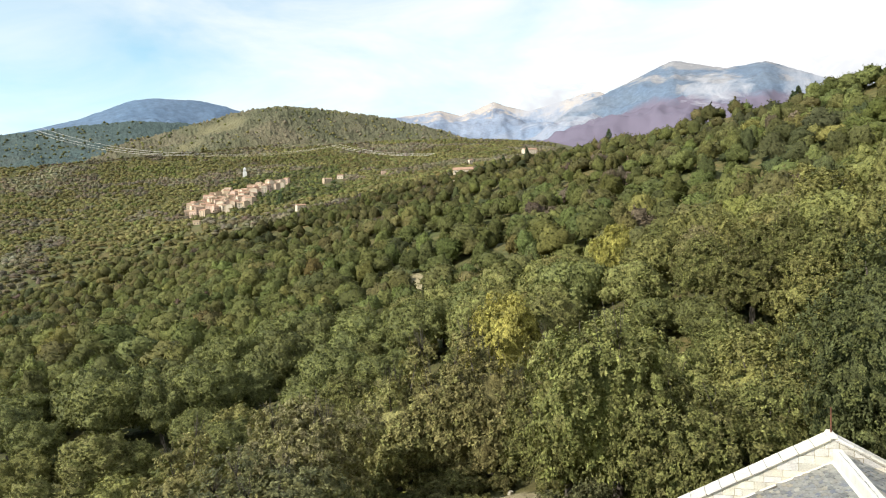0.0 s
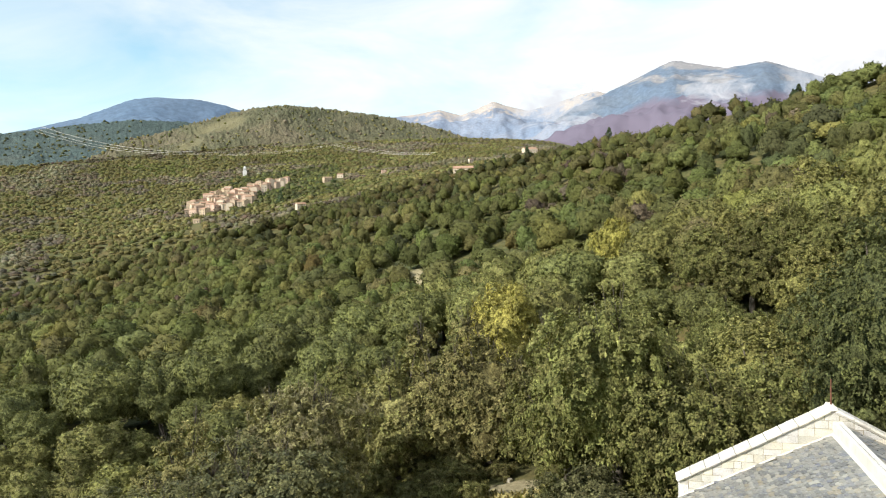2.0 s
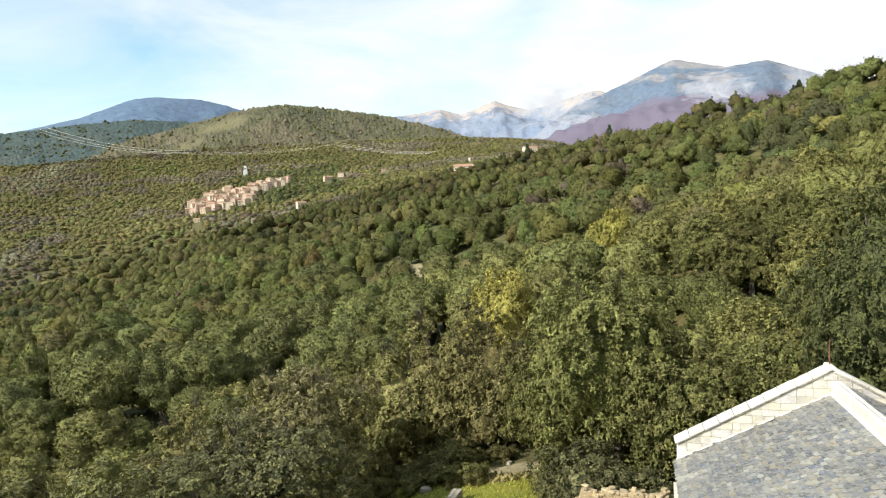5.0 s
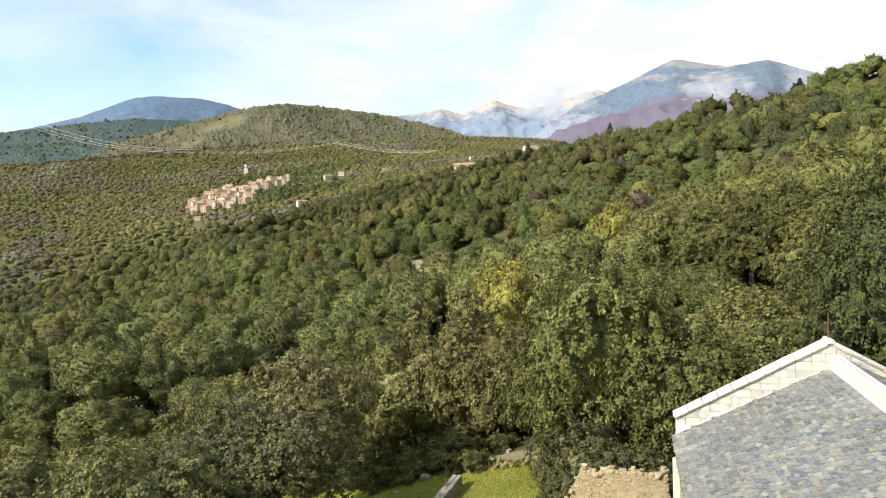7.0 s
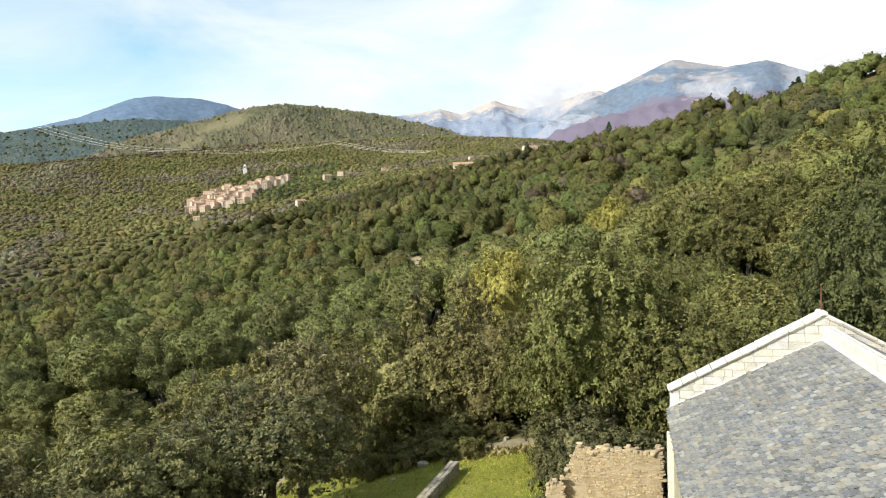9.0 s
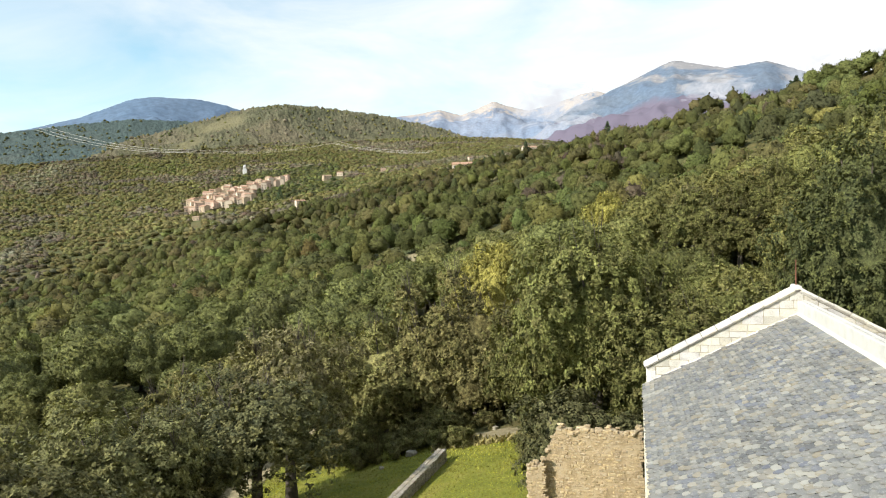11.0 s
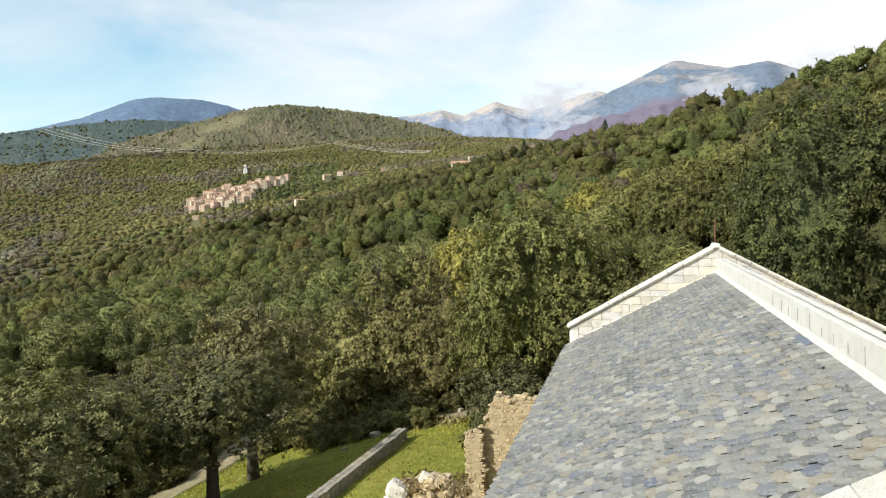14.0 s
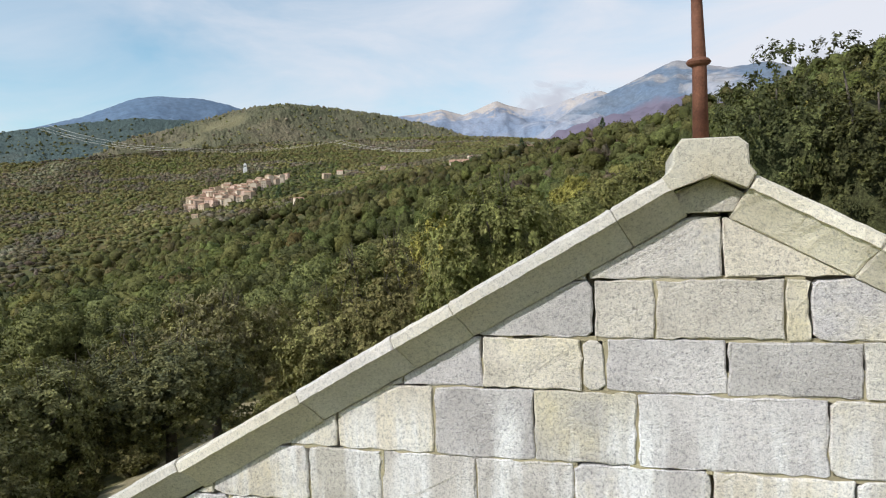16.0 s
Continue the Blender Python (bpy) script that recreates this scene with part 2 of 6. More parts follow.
def ground_material():
    """Grass near the church, leaf litter and scrub in the woods."""
    n = Nodes("ground")
    v = n.coords()
    sep = n.add("SeparateXYZ")
    n.link(v, sep.inputs[0])
    big = n.noise(v, 0.05, 6)
    mid = n.noise(v, 0.6, 6, 0.65)
    fine = n.noise(v, 9, 6, 0.7)
    wood = n.ramp(mid, [(0.3, (0.045, 0.045, 0.022)), (0.5, (0.09, 0.085, 0.035)), (0.7, (0.15, 0.12, 0.06))])
    tone = n.ramp(big, [(0.35, (0.8, 1.0, 0.8)), (0.65, (1.3, 1.1, 0.9))])
    wood = n.mix(1.0, wood, tone, "MULTIPLY")
    lush = n.ramp(n.noise(v, 0.33, 7, 0.7), [(0.3, (0.14, 0.16, 0.022)), (0.5, (0.205, 0.215, 0.032)), (0.66, (0.27, 0.245, 0.055)), (0.82, (0.33, 0.27, 0.12))])
    lush = n.mix(1.0, lush, n.scale(fine, 0.55, 1.45, 0.3, 0.7), "MULTIPLY")
    lawn = n.add("Attribute")
    lawn.attribute_name = "lawn"
    dry = n.add("Attribute")
    dry.attribute_name = "dry"
    edge = n.add("Math")
    edge.operation = "ADD"
    n.link(lawn.outputs["Fac"], edge.inputs[0])
    n.link(n.scale(mid, -0.3, 0.3, 0.3, 0.7), edge.inputs[1])
    f = n.ramp(edge.outputs[0], [(0.38, (0, 0, 0)), (0.62, (1, 1, 1))])
    base = n.mix(f, wood, lush)
    dryc = n.ramp(n.noise(v, 1.7, 6, 0.7), [(0.3, (0.17, 0.14, 0.08)), (0.5, (0.27, 0.23, 0.13)), (0.7, (0.36, 0.31, 0.19))])
    f2n = n.add("Math")
    f2n.operation = "ADD"
    n.link(dry.outputs["Fac"], f2n.inputs[0])
    n.link(n.scale(mid, -0.3, 0.3, 0.3, 0.7), f2n.inputs[1])
    base = n.mix(n.ramp(f2n.outputs[0], [(0.4, (0, 0, 0)), (0.65, (1, 1, 1))]), base, dryc)
    n.bump(fine, 0.8, 0.12)
    return n.done(base, 0.95)


GROUND = ground_material()


def hill_material(name, stops, scale, bump=1.0, dist=6.0, rock=None, foot=None, grain=0.25, meadow=None):
    """Far slopes under wood, scrub and bare rock."""
    n = Nodes(name)
    v = n.coords()
    big = n.noise(v, scale, 7, 0.62, 0.4)
    c = n.ramp(big, stops)
    fine = n.noise(v, scale * 26, 5, 0.7)
    c = n.mix(1.0, c, n.scale(fine, 1 - grain, 1 + grain, 0.3, 0.7), "MULTIPLY")
    if rock:
        z = n.add("SeparateXYZ")
        n.link(v, z.inputs[0])
        hi = n.scale(z.outputs["Z"], 0.0, 1.0, rock[0], rock[1])
        a = n.add("Math")
        a.operation = "ADD"
        n.link(hi, a.inputs[0])
        n.link(n.scale(n.noise(v, scale * 2.5, 7, 0.6, 0.6), -0.6, 0.6, 0.25, 0.75), a.inputs[1])
        stony = n.mix(1.0, rock[2], n.ramp(n.noise(v, scale * 22, 6, 0.75), [(0.35, (0.85, 0.87, 0.9)), (0.56, (1, 1, 1)), (0.68, (1.5, 1.48, 1.42))]), "MULTIPLY")
        c = n.mix(n.ramp(a.outputs[0], [(0.45, (0, 0, 0)), (0.66, (1, 1, 1))]), c, stony)
        if foot:
            low = n.add("Math")
            low.operation = "ADD"
            n.link(n.scale(z.outputs["Z"], 1.0, 0.0, foot[0], foot[1]), low.inputs[0])
            n.link(n.scale(n.noise(v, scale * 2.2, 6, 0.6), -0.4, 0.4, 0.3, 0.7), low.inputs[1])
            c = n.mix(n.ramp(low.outputs[0], [(0.35, (0, 0, 0)), (0.65, (1, 1, 1))]), c, foot[2])
    if meadow:
        at = n.add("Attribute")
        at.attribute_name = "meadow"
        c = n.mix(at.outputs["Fac"], c, n.mix(fine, meadow, (0.21, 0.18, 0.10)))
    n.bump(fine, bump, dist)
    return n.done(c, 0.95)


MID_HILL = hill_material("wooded_hill", [(0.3, (0.085, 0.09, 0.048)), (0.5, (0.12, 0.115, 0.065)), (0.62, (0.15, 0.13, 0.08)), (0.74, (0.19, 0.17, 0.095))], 0.006, grain=0.5, meadow=(0.145, 0.14, 0.07))
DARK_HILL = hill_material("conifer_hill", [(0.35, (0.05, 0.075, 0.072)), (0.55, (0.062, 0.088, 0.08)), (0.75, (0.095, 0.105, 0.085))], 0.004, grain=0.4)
# aerial haze is painted into the base colours of these three farthest ranges
HAZY_HILL = hill_material("hazy_distant_hill", [(0.35, (0.085, 0.135, 0.205)), (0.6, (0.10, 0.145, 0.21)), (0.75, (0.13, 0.145, 0.20))], 0.0016, 0.2, 3.0)
MASSIF = hill_material("hazy_mountain_heath", [(0.3, (0.10, 0.145, 0.215)), (0.5, (0.115, 0.15, 0.20)), (0.7, (0.13, 0.15, 0.175))], 0.0016, 0.4, 3.0, rock=(520, 1000, (0.235, 0.228, 0.232)), foot=(480, 640, (0.138, 0.118, 0.158)))
# besides the haze, the sunlit tan of the upper crags is in the colour
CRAGS = hill_material("hazy_mountain_rock", [(0.3, (0.15, 0.20, 0.28)), (0.5, (0.20, 0.235, 0.30)), (0.7, (0.27, 0.27, 0.29))], 0.003, 0.35, 4.0, rock=(560, 860, (0.38, 0.335, 0.30)))


# ---- building blocks ----
def mesh_object(name, verts, faces, material, parent=None, label="", tint=None, smooth=False):
    me = bpy.data.meshes.new(name)
    v = np.asarray(verts, dtype=np.float32).reshape(-1, 3)
    if isinstance(faces, np.ndarray):
        n, k = faces.shape
        me.vertices.add(len(v))
        me.vertices.foreach_set("co", v.ravel())
        me.loops.add(n * k)
        me.loops.foreach_set("vertex_index", faces.astype(np.int32).ravel())
        me.polygons.add(n)
        me.polygons.foreach_set("loop_start", np.arange(0, n * k, k, dtype=np.int32))
        me.update(calc_edges=True)
        me.validate()
    else:
        me.from_pydata(v.tolist(), [], faces)
        me.update()
    if smooth:
        me.polygons.foreach_set("use_smooth", np.ones(len(me.polygons), dtype=bool))
    if material:
        me.materials.append(material)
    if tint is not None:
        att = me.attributes.new("tint", "FLOAT_COLOR", "POINT")
        rgba = np.ones((len(v), 4), dtype=np.float32)
        rgba[:, :3] = tint
        att.data.foreach_set("color", rgba.ravel())
    ob = new(name, me)
    ob.parent = parent
    if label:
        ob["label"] = label
    return ob


def part(name, bm, material, parent, label=""):
    me = bpy.data.meshes.new(name)
    bm.to_mesh(me)
    bm.free()
    me.materials.append(material)
    ob = new(name, me)
    ob.parent = parent
    if label:
        ob["label"] = label
    return ob


def box(bm, lo, hi, bevel=0.0):
    m = Matrix.LocRotScale([(a + b) / 2 for a, b in zip(lo, hi)], None, [b - a for a, b in zip(lo, hi)])
    r = bmesh.ops.create_cube(bm, size=1, matrix=m)
    if bevel:
        es = list({e for v in r["verts"] for e in v.link_edges})
        bmesh.ops.bevel(bm, geom=es, offset=bevel, segments=1, affect="EDGES")
    return bm


def thing(name, place=(0, 0, 0), rz=0.0, size=1.0, **tags):
    e = new(name)
    e.location, e.rotation_euler, e.scale = place, (0, 0, rz), (size, size, size)
    return tagged(e, **tags)


def prism(outline, y0, y1, wob=0.0, rng=None):
    """A block from an outline in x and z, between two depths, with its front edges eased by a chamfer."""
    k = len(outline)
    cx, cz = sum(p[0] for p in outline) / k, sum(p[1] for p in outline) / k
    c = 0.006
    inner = []
    for x, z in outline:
        d = max(1e-6, math.hypot(x - cx, z - cz))
        inner.append((x - (x - cx) / d * c * 1.4, z - (z - cz) / d * c * 1.4))
    w = [rng.uniform(-wob, wob) if rng else 0.0 for _ in range(k)]
    v = [(x, y0 + s, z) for (x, z), s in zip(inner, w)] + [(x, y0 + c + s, z) for (x, z), s in zip(outline, w)] + [(x, y1, z) for x, z in outline]
    f = [tuple(range(k))]
    for a, b in ((0, k), (k, 2 * k)):
        f += [(a + i, b + i, b + (i + 1) % k, a + (i + 1) % k) for i in range(k)]
    f.append(tuple(range(3 * k - 1, 2 * k - 1, -1)))
    # wind outwards: the front looks to smaller y
    if sum(outline[i][0] * outline[(i + 1) % k][1] - outline[(i + 1) % k][0] * outline[i][1] for i in range(k)) < 0:
        f = [tuple(reversed(q)) for q in f]
    return v, f


def clip(poly, a, b, c):
    """The part of a polygon in x and z where a*x + b*z <= c."""
    out = []
    for i, p in enumerate(poly):
        q = poly[(i + 1) % len(poly)]
        dp, dq = a * p[0] + b * p[1] - c, a * q[0] + b * q[1] - c
        if dp <= 0:
            out.append(p)
        if dp * dq < 0:
            t = dp / (dp - dq)
            out.append((p[0] + t * (q[0] - p[0]), p[1] + t * (q[1] - p[1])))
    return out


class Heap:
    """Many small pieces gathered into one mesh."""

    def __init__(self):
        self.v, self.f = [], []

    def put(self, v, f):
        k = len(self.v)
        self.v += v
        self.f += [tuple(i + k for i in q) for q in f]


def tube(points, radii, sides=7):
    v, f = [], []
    pts = [Vector(p) for p in points]
    for i, p in enumerate(pts):
        d = (pts[min(i + 1, len(pts) - 1)] - pts[max(i - 1, 0)]).normalized()
        a = d.cross(Vector((0.31, 0.95, 0.07))).normalized()
        b = d.cross(a)
        for s in range(sides):
            t = 2 * math.pi * s / sides
            v.append(p + radii[i] * (math.cos(t) * a + math.sin(t) * b))
    for i in range(len(pts) - 1):
        for s in range(sides):
            f.append((i * sides + s, i * sides + (s + 1) % sides, (i + 1) * sides + (s + 1) % sides, (i + 1) * sides + s))
    f += [tuple(range(sides - 1, -1, -1)), tuple(range((len(pts) - 1) * sides, len(pts) * sides))]
    return [tuple(p) for p in v], f


# ---- the land ----
SPUR = (-0.1053, 0.1585, -0.0216, -0.0081, 0.124, -0.0131, 0.0355, -0.0208, 0.0282, -0.0404, 0.0184, -0.008, 0.0322)
SLOPE = (-0.0867, 0.1771, -0.0874, 0.0194, 0.1728, 0.0253, -0.0509, 0.0051, 0.0096, -0.0286, -0.0034, -0.0159, -0.0069)


def ground_height(x, y):
    """The hillside, as a smooth function of bearing and distance, with the church's terrace let into it."""
    x, y = np.asarray(x, float), np.asarray(y, float)
    r = np.maximum(np.hypot(x + 7, y + 5), 1e-3)
    az = (np.degrees(np.arctan2(x + 7, y + 5)) + 16 + 180) % 360 - 180
    t = np.abs(az)
    a = np.sign(az) * np.where(t < 44, t, 44 * (180 - t) / 136.0) / 33
    def rise(coefs, lo, hi):
        lg = np.log(np.clip(r, lo, hi) / 150)
        e, k = 0.0, 0
        for i in range(4):
            for j in range(4):
                if i + j <= 4:
                    e = e + coefs[k] * a**i * lg**j
                    k += 1
        return 14.27 + e * np.minimum(r, 2000)

    # the valley beyond, and the spur before it, which breaks off at its crest
    z = rise(SLOPE, 42, 2000)
    deg = np.degrees(np.arctan2(x + 7, y + 5))
    side = np.clip((-26 - deg) / 14, 0, 1)
    z = z - 42 * np.exp(-(((r - 760) / 110) ** 2)) * side - 45 * np.clip((deg + 6) / 8, 0, 1)
    crest = np.interp(deg, (-49, -41, -33, -24, -15, -5, 3, 8, 12, 16), (660, 620, 580, 600, 640, 520, 430, 380, 330, 300))
    over = np.clip((r - crest) / np.interp(deg, (-30, -24), (90, 240)), 0, 1)
    over = over * over * (3 - 2 * over)
    ribs = np.sin((0.62 * x + 0.79 * y) * 0.075 + 1.6 * np.sin((0.79 * x - 0.62 * y) * 0.021 + 0.6)) + 0.6 * np.sin((0.3 * x - 0.95 * y) * 0.05 + 2.0 * np.sin(x * 0.017))
    z = (rise(SPUR, 60, 720) + 3.4 * ribs * np.clip((r - 95) / 120, 0, 1)) * (1 - over) + z * over
    lawn = -4.3 + 0.165 * np.minimum(x + 12, 0) + 0.1 * np.minimum(x + 20, 0) + 0.13 * np.maximum(x - 8, 0) - 0.03 * np.maximum(y - 35, 0)
    s = np.clip((np.hypot((x + 14) * 0.85, y - 22) - 34) / 30, 0, 1)
    s = s * s * (3 - 2 * s)
    return lawn * (1 - s) + z * s


def low_noise(x, y, scale, seed=0.0):
    """Cheap smooth noise for arrays."""
    a = np.sin(x * scale + 1.7 * np.sin(y * scale * 0.73 + seed) + seed * 2.1)
    b = np.sin(y * scale * 1.13 + 1.9 * np.sin(x * scale * 0.61 + 1.3 + seed))
    c = np.sin((x + y) * scale * 0.47 + 2.3 * np.sin((x - y) * scale * 0.39 + seed * 0.7))
    return (a + b + c) / 3


def lawn_mask(x, y):
    """Where grass is kept short round the church and the ruins."""
    edge = low_noise(x, y, 0.35) * 1.2
    back = np.interp(x, (-40, -34, -26, -21, -16, -10), (60, 59.5, 56, 50, 50.5, 46))
    inside = np.minimum.reduce([x + 39 + edge, 16 - x, y + 30, back - y + edge])
    behind = np.where((x > -12.5) & (y > 40), -5.0, 5.0)
    return np.clip(0.5 + np.minimum(inside, behind) * 0.5, 0, 1)


def dry_mask(x, y):
    """Dry earth: the bank at the lawn's far end, the track beyond the trees and the clearing in the woods."""
    bank = 1 - np.hypot((x + 16.3) / 3.2, (y - 50.0) / 1.7)
    clear = 1 - np.hypot((x + 40.5) / 2.4, (y - 112) / 5)
    way = 1 - np.abs(x + 41.0) / 1.7
    way = np.where((y > 25) & (y < 62), way, -1)
    track = 1 - np.abs(x + 50 + 0.36 * (y - 135)) / 2.4
    track = np.where((y > 116) & (y < 175), track, -1)
    return np.clip(0.5 + np.maximum.reduce([bank, clear, way, track]) * 1.2, 0, 1) * (np.maximum.reduce([bank, clear, way, track]) > -0.4)


def make_ground():
    rad = np.concatenate([np.linspace(0, 90, 100), np.geomspace(91.5, 4600, 95)])
    az = np.radians(np.concatenate([np.linspace(-72, 36, 180), np.linspace(37.5, 286.5, 90)]))
    rr, aa = np.meshgrid(rad, az, indexing="ij")
    x, y = -14 + rr * np.sin(aa), 4 + rr * np.cos(aa)
    z = ground_height(x, y) + low_noise(x, y, 0.21) * np.clip((rr - 50) / 100, 0.04, 1.2)
    z = np.where(rr > 2000, z - (rr - 2000) * 0.02, z)
    n, m = rr.shape
    i, j = np.meshgrid(np.arange(n - 1), np.arange(m), indexing="ij")
    jn = (j + 1) % m
    f = np.stack([i * m + j, i * m + jn, (i + 1) * m + jn, (i + 1) * m + j], -1).reshape(-1, 4)[:, ::-1]
    ob = mesh_object("ground", np.stack([x, y, z], -1), f, GROUND, smooth=True)
    for name, fn in (("lawn", lawn_mask), ("dry", dry_mask)):
        att = ob.data.attributes.new(name, "FLOAT", "POINT")
        att.data.foreach_set("value", fn(x, y).astype(np.float32).ravel())
    return tagged(ob, "grassy terrace and wooded hillside of leaf litter and scrub", "ground", kind="structure")


make_ground()


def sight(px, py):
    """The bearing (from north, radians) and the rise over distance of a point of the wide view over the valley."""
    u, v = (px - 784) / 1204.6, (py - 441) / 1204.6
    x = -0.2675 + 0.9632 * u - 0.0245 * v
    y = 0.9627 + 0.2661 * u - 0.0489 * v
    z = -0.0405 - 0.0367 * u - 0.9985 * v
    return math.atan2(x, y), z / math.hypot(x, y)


def far_hill(name, crest, dist, depth, foot, material, rough, seed, label, category="hill", cells=(66, 200), canopy=0.0, open_at=()):
    """A hill from the outline of its crest against the sky, with spurs and gullies down its face."""
    px = np.linspace(crest[0][0], crest[-1][0], cells[1])
    py = np.interp(px, [c[0] for c in crest], [c[1] for c in crest])
    half = cells[1] // 50 if dist < 3000 else 1
    py = np.convolve(np.pad(py, half, mode="edge"), np.ones(2 * half + 1) / (2 * half + 1), mode="valid")
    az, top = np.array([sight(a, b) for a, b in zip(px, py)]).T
    s = np.linspace(0, 1.25, cells[0])
    rng = np.random.default_rng(int(seed))
    meadow = np.zeros((len(s), len(px)))
    verts = np.zeros((len(s), len(px), 3))
    for i, t in enumerate(s):
        r = dist - depth * (1 - t)
        up = min(t, 1.0)
        e = foot + (top - foot) * (up ** 0.9) * 1.0
        z = 17.0 + e * (dist - depth * (1 - up))
        if t > 1:
            z = z - (t - 1) * depth * 0.5
        x, y = -7 + r * np.sin(az), -5 + r * np.cos(az)
        g = low_noise(x, y, 0.0075, seed) * 0.6 + (0.5 - np.abs(low_noise(x, y, 0.016, seed + 2))) * 0.5 + (0.5 - np.abs(low_noise(x, y, 0.035, seed + 5))) * 0.2 + low_noise(x, y, 0.08, seed + 1) * 0.05
        fade = math.sin(math.pi * min(1.0, up)) ** 0.7 if t < 1 else 0
        small = low_noise(x, y, 0.06, seed) * 0.5 + low_noise(x, y, 0.17, seed + 3) * 0.5
        z = z + rough * (g * fade + 0.03 * small)
        for mx, mt, wx, wt in open_at:
            meadow[i] = np.maximum(meadow[i], np.clip(1.5 - np.hypot((px - mx) / wx, (t - mt) / wt) - 0.35 * low_noise(x, y, 0.03, seed), 0, 1))
        if canopy:
            z = z + canopy * (np.abs(low_noise(x, y, 0.21, seed)) + rng.uniform(0, 1, len(x))) * (1 - meadow[i])
        verts[i] = np.stack([x, y, z], -1)
    n, m = len(s), len(px)
    a, b = np.meshgrid(np.arange(n - 1), np.arange(m - 1), indexing="ij")
    f = np.stack([a * m + b, a * m + b + 1, (a + 1) * m + b + 1, (a + 1) * m + b], -1).reshape(-1, 4)
    ob = mesh_object(name, verts, f[:, ::-1], material, smooth=not canopy)
    if open_at:
        ob.data.attributes.new("meadow", "FLOAT", "POINT").data.foreach_set("value", meadow.astype(np.float32).ravel())
    tagged(ob, label, category, kind="structure")
    return verts


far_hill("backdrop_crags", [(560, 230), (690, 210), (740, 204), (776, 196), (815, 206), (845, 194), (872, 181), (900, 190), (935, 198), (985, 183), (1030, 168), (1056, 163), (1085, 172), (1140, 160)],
         4700, 1500, 0.08, CRAGS, 120, 1.0, "pale bare rock crags of a distant range, haze and sunlit tops in their colour", "mountain")
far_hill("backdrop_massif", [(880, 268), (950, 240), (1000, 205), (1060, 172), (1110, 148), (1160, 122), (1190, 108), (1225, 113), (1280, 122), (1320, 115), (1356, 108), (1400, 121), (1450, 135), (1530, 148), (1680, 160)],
         4300, 1700, 0.07, MASSIF, 120, 4.0, "grey rock massif above purple heath and bare woods, blue haze in its colour", "mountain")
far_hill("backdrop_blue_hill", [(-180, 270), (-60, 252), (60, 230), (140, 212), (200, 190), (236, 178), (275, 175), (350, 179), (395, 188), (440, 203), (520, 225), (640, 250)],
         3900, 1300, 0.06, HAZY_HILL, 90, 7.0, "flat-topped distant hill with blue haze in its colour", "hill")
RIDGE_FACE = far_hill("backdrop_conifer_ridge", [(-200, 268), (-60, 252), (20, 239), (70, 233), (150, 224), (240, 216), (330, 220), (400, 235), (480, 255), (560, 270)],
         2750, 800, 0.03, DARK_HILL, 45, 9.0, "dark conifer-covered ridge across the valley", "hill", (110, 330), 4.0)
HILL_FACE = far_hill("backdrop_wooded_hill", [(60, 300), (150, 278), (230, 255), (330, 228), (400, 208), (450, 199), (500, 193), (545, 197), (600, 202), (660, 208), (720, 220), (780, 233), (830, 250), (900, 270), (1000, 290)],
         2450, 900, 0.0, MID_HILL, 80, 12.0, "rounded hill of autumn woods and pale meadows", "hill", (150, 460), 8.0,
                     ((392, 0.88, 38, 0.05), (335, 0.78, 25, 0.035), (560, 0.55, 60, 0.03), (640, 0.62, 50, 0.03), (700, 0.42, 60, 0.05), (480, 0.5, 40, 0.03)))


# ---- trees ----
TINTS = {
    "oak": (0.160, 0.172, 0.044), "olive": (0.192, 0.182, 0.054), "dark": (0.100, 0.113, 0.037), "lime": (0.215, 0.21, 0.052), "yellow": (0.35, 0.335, 0.065), "rust": (0.185, 0.148, 0.075),
    "grey": (0.19, 0.165, 0.088), "silver": (0.175, 0.178, 0.062), "pale": (0.215, 0.205, 0.115), "tan": (0.215, 0.19, 0.085), "umber": (0.098, 0.104, 0.042), "conifer": (0.05, 0.068, 0.04), "straw": (0.245, 0.232, 0.115),
}
TINTS = {k: (r * 0.79, g * 0.785, b * 1.02) for k, (r, g, b) in TINTS.items()}


